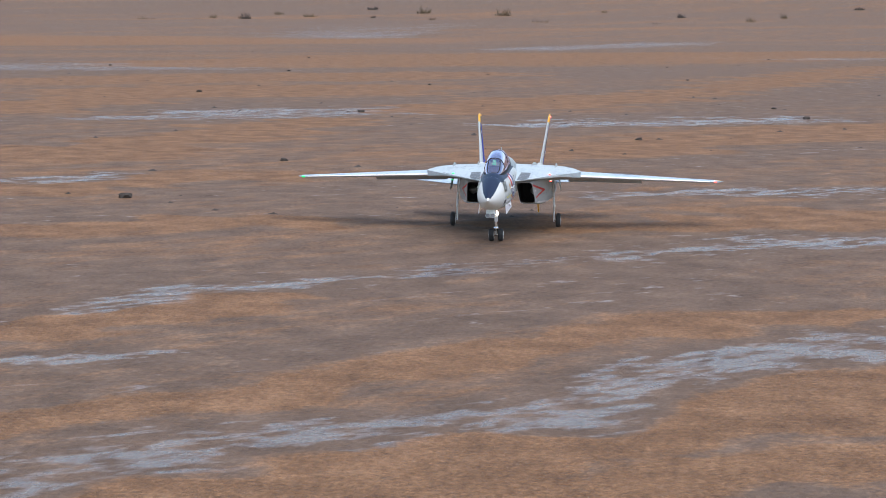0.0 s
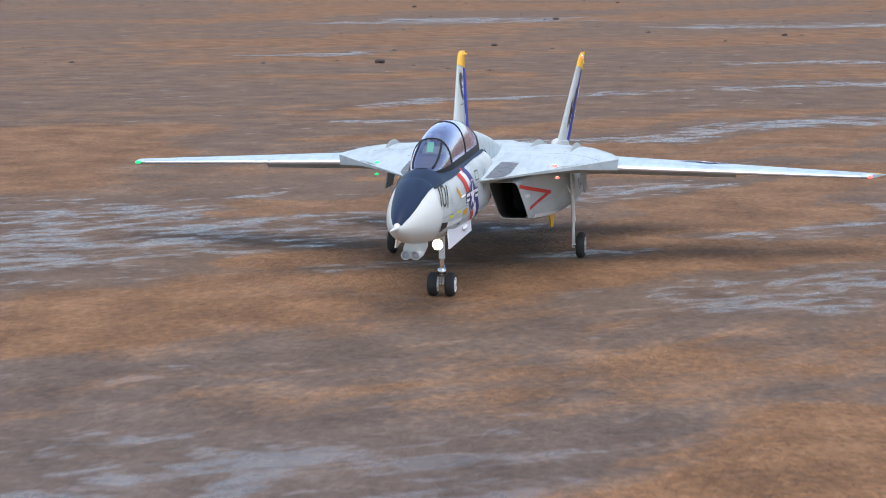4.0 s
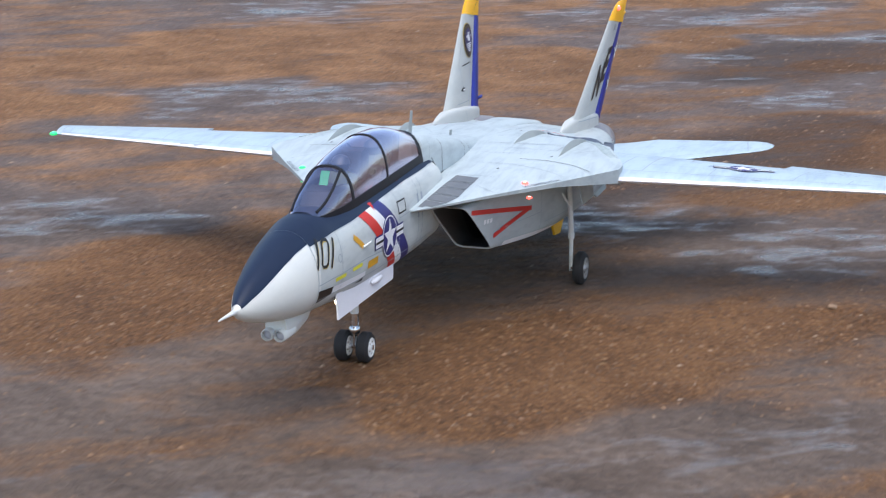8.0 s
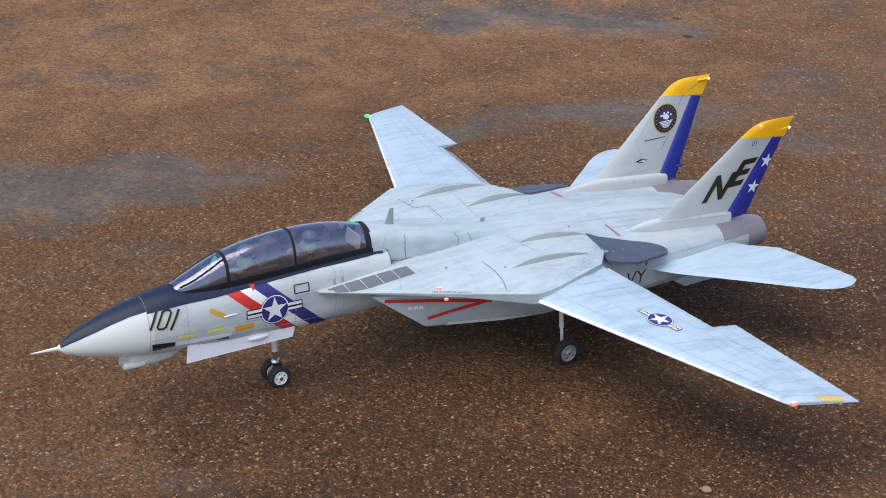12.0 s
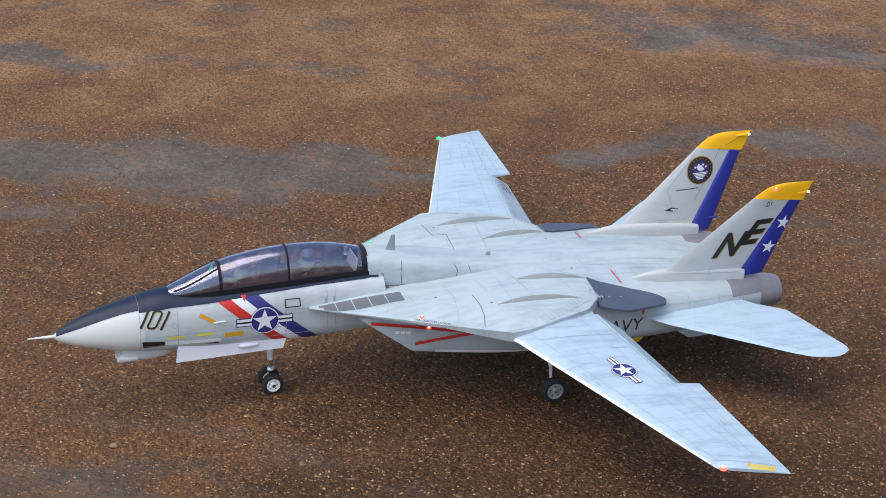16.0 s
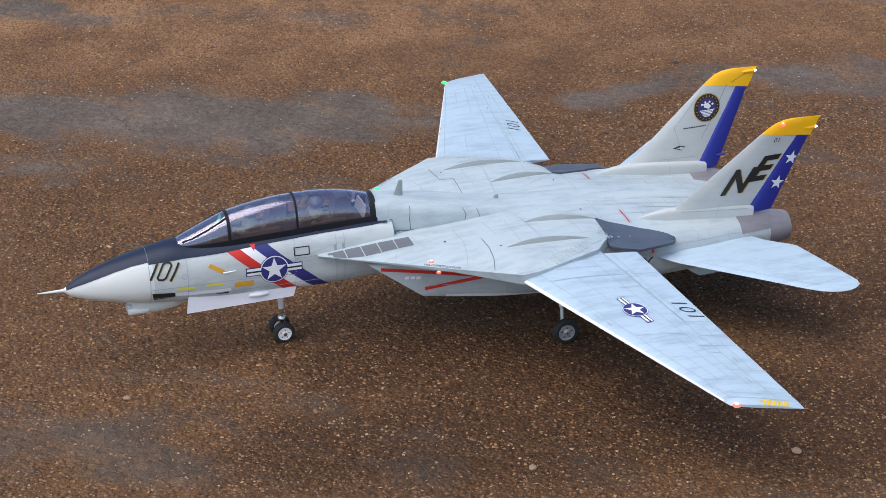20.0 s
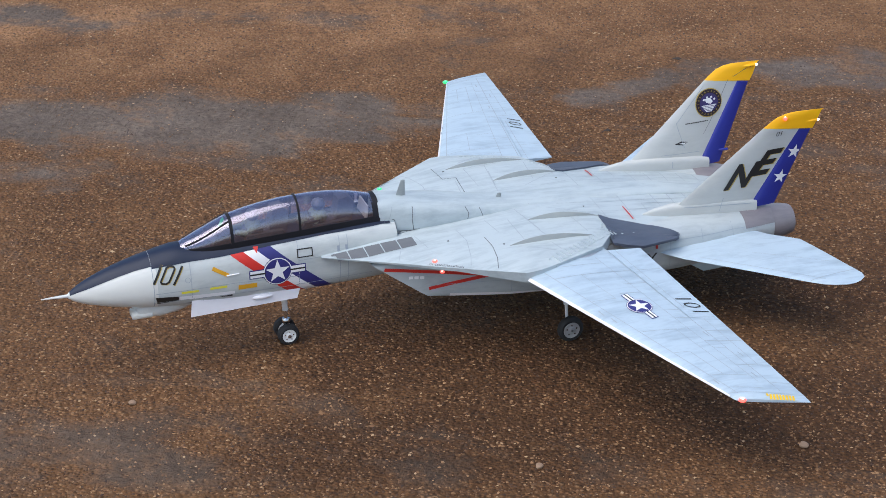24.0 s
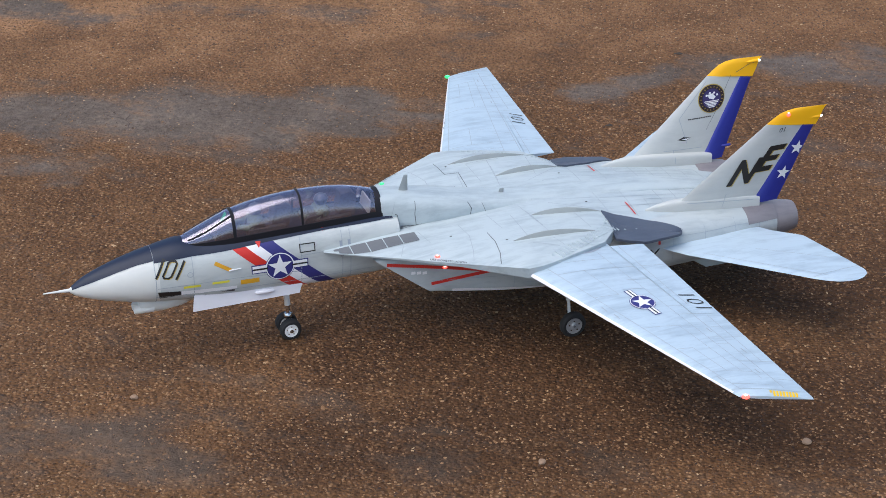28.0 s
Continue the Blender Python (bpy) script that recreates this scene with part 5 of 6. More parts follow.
def merge_bms(items):
    """One bmesh out of (bmesh, material index) pairs."""
    out = bmesh.new()
    for bm, k in items:
        for f in bm.faces:
            f.material_index = k
        me = bpy.data.meshes.new("tmp")
        bm.to_mesh(me)
        bm.free()
        out.from_mesh(me)
        bpy.data.meshes.remove(me)
    return out


def apart(bm, near=0.0003):
    """Split a bmesh into groups of islands that touch one another."""
    left, groups = set(bm.faces), []
    while left:
        todo, isle = [left.pop()], []
        while todo:
            f = todo.pop()
            isle.append(f)
            for e in f.edges:
                for g in e.link_faces:
                    if g in left:
                        left.discard(g)
                        todo.append(g)
        pts = np.array([v.co for f in isle for v in f.verts])
        merged = [(isle, pts)]
        rest = []
        for other in groups:
            gap = np.min(np.linalg.norm(other[1][:, None] - pts[None], axis=2))
            (merged if gap < near else rest).append(other)
        groups = rest + [(sum((m[0] for m in merged), []), np.concatenate([m[1] for m in merged]))]
    out = []
    for faces, _ in groups:
        b, seen = bmesh.new(), {}
        for f in faces:
            for v in f.verts:
                if v not in seen:
                    seen[v] = b.verts.new(v.co)
            b.faces.new([seen[v] for v in f.verts])
        out.append(b)
    bm.free()
    return out


def plain(name, bm, mats, parent, label=""):
    """Like part(), with the winding kept; lines that do not meet become parts of their own."""
    if name in ("panel_line", "panel_seam"):
        for piece in apart(bm):
            plain("scribed_" + name[6:], piece, mats, parent, label)
        return None
    me = bpy.data.meshes.new(name)
    bm.to_mesh(me)
    bm.free()
    for m in mats if isinstance(mats, (list, tuple)) else [mats]:
        me.materials.append(m)
    for p in me.polygons:
        p.use_smooth = True
    ob = new(name, me)
    ob.parent = parent
    if parent is not jet:
        ob.matrix_parent_inverse = parent.matrix_basis.inverted()
    if label:
        ob["label"] = label
    return ob


def disc(u, v, r, k=36):
    return [(u + r * math.cos(2 * math.pi * i / k), v + r * math.sin(2 * math.pi * i / k)) for i in range(k)]


def star5(u, v, r, turn=0.0):
    out = []
    for i in range(10):
        a = math.pi / 2 + turn + i * math.pi / 5
        q = r if i % 2 == 0 else r * 0.40
        out.append((u + q * math.cos(a), v + q * math.sin(a)))
    c = (u, v)
    return [[c, out[i - 1], out[i], out[(i + 1) % 10]] for i in range(0, 10, 2)]


def box(u, v, a, b, turn=0.0):
    c, s = math.cos(turn), math.sin(turn)
    return [(u + x * c - y * s, v + x * s + y * c) for x, y in ((-a, -b), (a, -b), (a, b), (-a, b))]


def stroke(points, w):
    """A line of width w along points, as quads that share their corners."""
    p = [Vector(q) for q in points]
    n = [Vector((-(b - a).y, (b - a).x)).normalized() for a, b in zip(p, p[1:])]
    off = []
    for k in range(len(p)):
        m = (n[max(k - 1, 0)] + n[min(k, len(n) - 1)])
        if k in (0, len(p) - 1) and points[0] == points[-1]:
            m = n[0] + n[-1]
        m = m / max(0.5, m.length_squared / 2)
        off.append(m * w / 2)
    return [[tuple(a + u), tuple(a - u), tuple(b - v), tuple(b + v)] for a, b, u, v in zip(p, p[1:], off, off[1:])]


def letters(text, size, u, v, along=(1, 0), up=(0, 1), shear=0.0, wide=1.0, bold=0.0):
    """Built-in letters as a flat bmesh, centred on (u, v)."""
    cu = bpy.data.curves.new("text", "FONT")
    cu.offset = bold
    cu.body, cu.size, cu.shear, cu.align_x, cu.align_y, cu.resolution_u = text, size, shear, "CENTER", "CENTER", 2
    ob = bpy.data.objects.new("text", cu)
    scene.collection.objects.link(ob)
    bpy.context.view_layer.update()
    me = bpy.data.meshes.new_from_object(ob)
    bpy.data.objects.remove(ob)
    bpy.data.curves.remove(cu)
    bm = bmesh.new()
    bm.from_mesh(me)
    bpy.data.meshes.remove(me)
    for p in bm.verts:
        x, y = p.co.x * wide, p.co.y
        p.co = (u + x * along[0] + y * up[0], v + x * along[1] + y * up[1], 0)
    return bm


T_FUS = tree_of(FUSELAGE)
T_DECK = tree_of(DECKOB)
T_NAC = {1: tree_of(NACP), -1: tree_of(NACS)}
T_WING = {s: tree_of(WINGOB[s]) for s in (1, -1)}
T_FLAP = {s: tree_of(FLAPS[s][0]) for s in (1, -1)}
T_FIN = {s: tree_of(FINS[s], *FINS[s].children) for s in (1, -1)}
T_STAB = {s: tree_of(STABS[s]) for s in (1, -1)}
L1, L2, L3, L4 = 0.0006, 0.0010, 0.0014, 0.0018
BACK = (-1, 0)  # letters on the left side run towards the tail


def insignia(u, v, r, way, tree, parent, turn=0.0, flip=1):
    c, s = math.cos(turn), math.sin(turn)
    at = lambda x, y: (u + x * c - y * s, v + x * s + y * c)
    bars = []
    for k in (-1, 1):
        m = at(k * r * 1.42, 0)
        bars.append(m)
    items = [(drop([disc(u, v, r * 1.06)] + [box(*m, r * 0.62, r * 0.33, turn) for m in bars], way, tree, L2), 0),
             (drop([disc(u, v, r * 1.02)], way, tree, L3), 1), (drop([disc(u, v, r * 0.95)], way, tree, L3 + 0.0002), 0)]
    items.append((drop([box(*m, r * 0.55, r * 0.26, turn) for m in bars], way, tree, L3), 1))
    items.append((drop([box(*m, r * 0.55, r * 0.06, turn) for m in bars], way, tree, L4), 2))
    items.append((drop(star5(u, v, r * 0.90, turn), way, tree, L4), 1))
    plain("insignia", merge_bms(items), [BLUED, WHITED, BLACKD], parent, "blue disc insignia with white star and bars")


def side_markings(way, sg):
    al = BACK if way == "side" else (1, 0)
    band = lambda a, b, c, d: [(a, 0.275), (b, 0.275), (c, 0.140), (d, 0.140)]
    # slanted stripes in front of the glove, kept below the black sill
    cut = 0.262
    def strip(x0, x1):
        f = lambda x, z: x - (cut - z) * 1.16
        return [[(f(x0, z), z), (f(x1, z), z), (f(x1, z - 0.0135), z - 0.0135), (f(x0, z - 0.0135), z - 0.0135)] for z in np.arange(cut, 0.150, -0.0135)]
    plain("stripe", drop(strip(0.714, 0.683), way, T_FUS, L1), RED, FUSELAGE, "red slanted stripe")
    plain("stripe", drop(strip(0.683, 0.655), way, T_FUS, L1), WHITED, FUSELAGE, "white slanted stripe")
    plain("stripe", drop(strip(0.655, 0.620), way, T_FUS, L1), BLUED, FUSELAGE, "dark blue slanted stripe")
    insignia(0.607, 0.205, 0.030, way, T_FUS, FUSELAGE)
    # thin slanted digits with a gold edge
    tip = lambda u, v: (0.8700 - u - 0.58 * v, 0.2135 - 0.15 * u + v)
    for name, du, dv, material, lift, lab in (("number_edge", 0.0018, -0.0012, GOLDD, L1, "gold edge of the number"), ("number", 0.0, 0.0, BLACKD, L2, "black slanted number 101")):
        at = lambda u, v: tip(u + du, v + dv)
        nought = [(0.0135, 0.006), (0.0135, 0.031), (0.0175, 0.035), (0.0265, 0.035), (0.0305, 0.031), (0.0305, 0.006), (0.0265, 0.002), (0.0175, 0.002), (0.0135, 0.006)]
        digits = stroke([at(0.002, 0), at(0.002, 0.037)], 0.0044) + stroke([at(*q) for q in nought], 0.0038) + stroke([at(0.043, 0), at(0.043, 0.037)], 0.0044)
        plain(name, drop(digits, way, T_FUS, lift, 0.006), material, FUSELAGE, lab)
    plain("panel_frame", drop(stroke([(0.562, 0.246), (0.530, 0.246), (0.530, 0.229), (0.562, 0.229), (0.562, 0.246)], 0.0022), way, T_FUS, L1), BLACKD, FUSELAGE)
    for x, z in ((0.648, 0.255), (0.508, 0.268)):
        plain("warning_triangle", drop([[(x - 0.006, z + 0.006), (x + 0.006, z + 0.006), (x, z - 0.005)]], way, T_FUS, L2), RED, FUSELAGE)
    for x0, x1, z in ((0.812, 0.776, 0.186), (0.752, 0.716, 0.187)):
        plain("step_strip", drop([box((x0 + x1) / 2, z, (x0 - x1) / 2, 0.0026)], way, T_FUS, L1), YELD, FUSELAGE, "yellow strip")
    plain("step_strip", drop([box(0.728, 0.222, 0.019, 0.0042, 0.55)], way, T_FUS, L1), ORAD, FUSELAGE, "orange handhold strip")
    plain("step_strip", drop([box(0.672, 0.180, 0.020, 0.0055)], way, T_FUS, L1), ORAD, FUSELAGE, "orange step strip")
    plain("pale_strip", drop([[(0.816, 0.1775), (0.70, 0.1735), (0.70, 0.1665), (0.816, 0.1665)]], way, T_FUS, L1), WHITED, FUSELAGE, "worn white strip")
    ring = [(0.797 + 0.0055 * math.cos(a), 0.2135 + 0.0055 * math.sin(a)) for a in np.linspace(0, 2 * math.pi, 17)]
    plain("filler_ring", drop(stroke(ring[:-1] + ring[:1], 0.0011), way, T_FUS, L1), LINE, FUSELAGE)
    part("probe_handle", tube((0.716, sg * 0.0615, 0.212), (0.690, sg * 0.0640, 0.2145), 0.0017, 0.0012, 8), WHITED, FUSELAGE, "white handle")
    smudge = [[(x, 0.242), (x - 0.006, 0.242), (x - 0.009, 0.205), (x - 0.002, 0.205)] for x in (0.476, 0.458)]
    for q in smudge:
        plain("grime_streak", drop([q], way, T_FUS, L1 * 0.8), SCUFF, FUSELAGE)
    plain("gun_port", drop([[(0.866, 0.182), (0.818, 0.178), (0.818, 0.167), (0.862, 0.164)]], way, T_FUS, L1), BLACKD, FUSELAGE, "black gun port")
    for tri in ([(0.735, 0.163), (0.705, 0.165), (0.705, 0.160)], [(0.80, 0.155), (0.765, 0.159), (0.765, 0.153)]):
        plain("step_slot", drop([tri], way, T_FUS, L1), BLACKD, FUSELAGE)
    vert = lambda x: [(x, z) for z in np.linspace(0.15, 0.262, 8)]
    lines = sum([stroke(vert(x), 0.0014) for x in (0.868, 0.790, 0.560, 0.470, 0.452)], [])
    lines += stroke([(0.866, 0.190), (0.70, 0.192), (0.56, 0.186)], 0.0011) + stroke([(0.56, 0.222), (0.47, 0.224)], 0.0011) + stroke([(0.87, 0.168), (0.60, 0.164), (0.40, 0.166)], 0.0011)
    plain("panel_line", drop(lines, way, T_FUS, L1), LINE, FUSELAGE)
    # nacelle
    s = sg
    ch = stroke([(0.425, 0.2045), (0.158, 0.164)], 0.0075) + stroke([(0.165, 0.166), (0.296, 0.143)], 0.0080)
    plain("chevron", drop(ch, way, T_NAC[s], L1), RED, NACP if s > 0 else NACS, "red intake warning chevron")

    plain("lettering", drop_bm(letters("NAVY", 0.044, -0.150, 0.152, al, (0, 1), 0.12, 0.95), way, T_NAC[s], L1), BLACKD, NACP if s > 0 else NACS, "black NAVY lettering")
    a, u = Vector((-0.84, 0.54 * s)), Vector((-0.54, -0.84 * s))
    plain("lettering", drop_bm(letters("USS CONSTELLATION", 0.0080, 0.284, 0.2115 * s, tuple(a if s > 0 else -a), tuple(u), 0, 1.0), "top", T_DECK, L1), BLACKD, DECKOB, "small black ship name")
    plain("pale_strip", drop([[(0.25, 0.118), (0.02, 0.106), (0.02, 0.113), (0.25, 0.126)]], way, T_NAC[s], L1), WHITED, NACP if s > 0 else NACS, "white strip along the nacelle")
    for k in range(3):
        plain("warning_bar", drop([box(0.335 - 0.012 * k, 0.174 - 0.001 * k, 0.0045, 0.0035)], way, T_NAC[s], L1), WHITED, NACP if s > 0 else NACS, "tiny white warning bar")
    nl = stroke([(0.12, 0.205), (0.12, 0.12)], 0.0013) + stroke([(0.02, 0.205), (0.02, 0.11)], 0.0013) + stroke([(-0.12, 0.205), (-0.12, 0.11)], 0.0013) + stroke([(-0.32, 0.2), (-0.32, 0.11)], 0.0013) + stroke([(-0.24, 0.206), (-0.24, 0.13)], 0.0011) + stroke([(-0.40, 0.196), (-0.40, 0.11)], 0.0012) + stroke([(-0.465, 0.192), (-0.465, 0.115)], 0.0014) + stroke([(-0.24, 0.190), (-0.40, 0.182), (-0.50, 0.172)], 0.0011) + stroke([(0.30, 0.150), (0.12, 0.150)], 0.0010) + stroke([(0.1, 0.13), (-0.4, 0.125)], 0.0012)
    plain("panel_line", drop(nl, way, T_NAC[s], L1), LINE, NACP if s > 0 else NACS)
    plain("rescue_mark", drop([box(-0.212, 0.192, 0.016, 0.0025)], way, T_NAC[s], L2), YELD, NACP if s > 0 else NACS, "yellow strip")
    plain("rescue_mark", drop([box(-0.207, 0.190, 0.0028, 0.012)], way, T_NAC[s], L2), RED, NACP if s > 0 else NACS, "red strip")


T_SPINE = tree_of(SPINE, FUSELAGE)
for way in ("side", "far"):
    sm = stroke([(0.340, 0.262), (0.338, 0.244), (0.292, 0.242), (0.178, 0.246)], 0.002)
    sm += stroke([(0.300, 0.243), (0.303, 0.270), (0.300, 0.296)], 0.0014) + stroke([(0.178, 0.246), (0.174, 0.262), (0.180, 0.274)], 0.0017) + stroke([(0.139, 0.240), (0.143, 0.255), (0.147, 0.267)], 0.0013)
    sm += stroke([(0.346, 0.274), (0.341, 0.272), (0.340, 0.260)], 0.0016)
    plain("panel_seam", drop(sm, way, T_SPINE, L1), SEAM, SPINE)
    plain("panel_line", drop(stroke([(0.352, 0.275), (0.345, 0.300)], 0.0010) + stroke([(0.02, 0.235), (0.03, 0.254)], 0.0012), way, T_SPINE, L1), LINE, SPINE)


side_markings("side", 1)
side_markings("far", -1)


def deck_markings(s):
    # louvres in the glove root
    for k in range(5):
        a, b = 0.492 - 0.036 * k, 0.492 - 0.036 * (k + 1) + 0.0022
        inn = lambda x: s * np.interp(x, [0.31, 0.50], [0.079, 0.071])
        out = lambda x: s * np.interp(x, [0.31, 0.44, 0.50], [0.116, 0.113, 0.080])
        plain("louvre", drop([[(a, inn(a)), (b, inn(b)), (b, out(b)), (a, out(a))]], "top", T_DECK, L1), LOUVRE, DECKOB, "dark grey louvre panel")
    p = lambda *pts: [(x, s * y) for x, y in pts]
    soft = [((0.308, 0.08), (0.297, 0.138)), ((0.219, 0.089), (0.213, 0.143), (0.226, 0.205), (0.236, 0.235)), ((0.353, 0.122), (0.368, 0.155)), ((0.147, 0.072), (0.138, 0.139)), ((0.063, 0.081), (0.052, 0.158)),
            ((0.051, 0.215), (0.038, 0.248)), ((0.049, 0.193), (0.069, 0.05)), ((-0.03, 0.05), (-0.10, 0.06)), ((-0.03, 0.09), (-0.045, 0.19)),
            ((-0.18, 0.03), (-0.18, 0.14)), ((-0.26, 0.03), (-0.262, 0.11)), ((-0.34, 0.03), (-0.343, 0.10)), ((-0.12, 0.06), (-0.42, 0.055)), ((-0.15, 0.10), (-0.30, 0.095)), ((-0.42, 0.02), (-0.42, 0.1)), ((-0.115, 0.01), (-0.118, 0.17)), ((-0.22, 0.075), (-0.38, 0.075)), ((-0.30, 0.03), (-0.302, 0.095)), ((-0.38, 0.02), (-0.382, 0.09)), ((-0.20, 0.035), (-0.45, 0.03)), ((-0.222, 0.075), (-0.222, 0.12)), ((0.10, 0.09), (0.10, 0.19)), ((0.10, 0.19), (0.02, 0.195)), ((0.0, 0.06), (-0.09, 0.115)), ((0.10, 0.225), (0.05, 0.25))]
    plain("panel_line", drop(sum([stroke(p(*q), 0.0013) for q in soft], []), "top", T_DECK, L1), LINE, DECKOB)
    hard = [((0.174, 0.146), (0.172, 0.19), (0.178, 0.235), (0.188, 0.268))] if s > 0 else [((0.166, 0.225), (0.162, 0.157), (0.131, 0.152), (0.140, 0.060))]
    hard += [((0.336, 0.0535), (0.292, 0.0505), (0.180, 0.0485))]
    plain("panel_seam", drop(sum([stroke(p(*q), 0.0016) for q in hard], []), "top", T_DECK, L1), SEAM, DECKOB)
    plain("panel_line", drop(stroke(p((-0.172, 0.085), (-0.176, 0.135)), 0.003), "top", T_DECK, L2), RED, DECKOB, "short red line")
    for x, y in ((0.147, 0.193), (-0.082, 0.079), (0.25, 0.13)):
        plain("fastener", drop([disc(x, s * y, 0.0024, 12)], "top", T_DECK, L2), BLACKD, DECKOB)


def seal_trough(s):
    """Slate plate beside the wing root: a raised inner lip, a low fold and a flat outer leaf."""
    xs = np.linspace(-0.098, -0.262, 20)
    inner = np.interp(xs, [-0.262, -0.098], [0.186, 0.124])
    outer = np.interp(xs, [-0.262, -0.250, -0.160, -0.125, -0.088], [0.192, 0.212, 0.231, 0.222, 0.203])
    zo = np.interp(xs, [-0.262, -0.160, -0.088], [0.205, 0.210, 0.219])
    rings = []
    for x, a, b, z in zip(xs, inner, outer, zo):
        top, lip = [], deck_z(x, a) + 0.004
        for u in np.linspace(0, 1, 19):
            y = a + (b - a) * u
            hit = T_TOP.ray_cast(Vector((x, y, 0.5)), Vector((0, 0, -1)))[0]
            skin = min(hit.z, lip) if hit else 0
            dip = 0.007 * max(0.0, 1 - abs(u - 0.45) / 0.45)
            top.append((x, s * y, max(lip + (z - lip) * u - dip, skin + 0.0016) + (0.002 if 0.40 < u < 0.48 else 0)))
        rings.append(top + [(q[0], q[1], q[2] - 0.006) for q in top[::-1]])
    part("wing_seal", loft(rings), SEAL, jet, "slate grey folded wing seal plate")


for s in (1, -1):
    deck_markings(s)
    seal_trough(s)


def wing_point(u, c):
    a, b = chord(u)
    p = a.lerp(b, c)
    return p.x, p.y


def wing_markings(s):
    t, w = T_WING[s], WINGOB[s]
    p = lambda u, c: (wing_point(u, c)[0], s * wing_point(u, c)[1])
    d = Vector(p(0.6, 0.5)) - Vector(p(0.3, 0.5))
    turn = math.atan2(d.y, d.x)
    if s > 0:
        insignia(*p(0.440, 0.435), 0.0255, "top", t, w, turn)
    arc = [p(0.075 + 0.045 * math.sin(math.pi * k / 12), 0.30 + 0.42 * k / 12) for k in range(13)] + [p(0.03, 0.715), p(0.03, 0.30)]
    plain("scuff_mark", drop([arc], "top", t, L1 * 0.6), SCUFF, w, "grey scuffed arc at the wing root")
    lines = stroke([p(u, 0.13) for u in np.linspace(0.10, 0.97, 8)], 0.0012) + stroke([p(u, 0.735) for u in np.linspace(0.08, 0.95, 8)], 0.0014) + stroke([p(u, 0.60) for u in np.linspace(0.12, 0.9, 8)], 0.0010)
    for u, a, b in ((0.22, 0.13, 0.735), (0.30, 0.55, 0.735), (0.52, 0.60, 0.98), (0.66, 0.60, 0.98), (0.72, 0.13, 0.3), (0.80, 0.6, 0.98), (0.965, 0.02, 0.98)):
        lines += stroke([p(u, c) for c in np.linspace(a, b, 4)], 0.0013)
    lines += stroke([p(u, 0.86) for u in np.linspace(0.53, 0.80, 5)], 0.0011)
    for u, a, b in ((0.16, 0.28, 0.60), (0.38, 0.13, 0.34), (0.355, 0.42, 0.60), (0.47, 0.60, 0.735), (0.585, 0.13, 0.60), (0.60, 0.735, 0.98), (0.70, 0.60, 0.735), (0.86, 0.13, 0.60), (0.90, 0.735, 0.98), (0.935, 0.13, 0.60)):
        lines += stroke([p(u + 0.006 * (c - a), c) for c in np.linspace(a, b, 4)], 0.0011)
    lines += stroke([p(u, 0.34) for u in np.linspace(0.22, 0.38, 4)], 0.0010) + stroke([p(u, 0.47) for u in np.linspace(0.585, 0.86, 5)], 0.0010) + stroke([p(u, 0.30) for u in np.linspace(0.72, 0.86, 4)], 0.0010)
    plain("panel_line", drop(lines, "top", t, L1), LINE, w)
    dashes = [box(*p(u, c), 0.009, 0.0012, turn) for u, c in ((0.13, 0.07), (0.45, 0.075), (0.50, 0.08), (0.90, 0.09), (0.62, 0.70), (0.74, 0.80), (0.86, 0.66))]
    for q in dashes:
        plain("stencil", drop([q], "top", t, L2), LINE, w, "tiny dark stencil bar")
    n, q = p(0.986, 0.46), p(0.986, 0.84)
    tip = math.atan2(q[1] - n[1], q[0] - n[0])
    for k in range(9 if s > 0 else 0):
        a = Vector(n).lerp(Vector(q), k / 9)
        plain("formation_strip", drop([box(a.x, a.y, 0.0020, 0.0075, tip)], "top", t, L2), STRIPY, w, "yellow formation strip")
    # number on the flap
    ob, m = FLAPS[s]
    al = d.normalized() * (1 if s > 0 else -1)
    up = Vector((-al.y, al.x))
    c = p(0.440, 0.885)
    if s > 0:
        al, up = -al, Vector((al.y, -al.x)) * 1
    bm = drop_bm(letters("101", 0.046, *c, tuple(-al) if s > 0 else tuple(al), tuple(-up) if s > 0 else tuple(up), 0.35, 1.22, -0.0004), "top", T_FLAP[s], L1, 0.006)
    plain("number", bm, BLACKD, ob, "black number 101 on the flap")
    fl = stroke([p(u, 0.80) for u in np.linspace(0.09, 0.46, 5)], 0.0011) + stroke([p(0.22, c) for c in (0.76, 0.86, 0.98)], 0.0012)
    plain("panel_line", drop(fl, "top", T_FLAP[s], L1), LINE, ob)
    sl = [(-0.31, 0.24), (-0.40, 0.33), (-0.47, 0.43)]
    lines = stroke([(-0.285, s * 0.250), (-0.490, s * 0.432)], 0.0011) + stroke([(-0.458, s * 0.427), (-0.598, s * 0.405)], 0.0014) + stroke([(-0.40, s * 0.27), (-0.54, s * 0.36)], 0.0010)
    plain("panel_line", drop(lines, "top", T_STAB[s], L1), LINE, STABS[s])


for s in (1, -1):
    wing_markings(s)


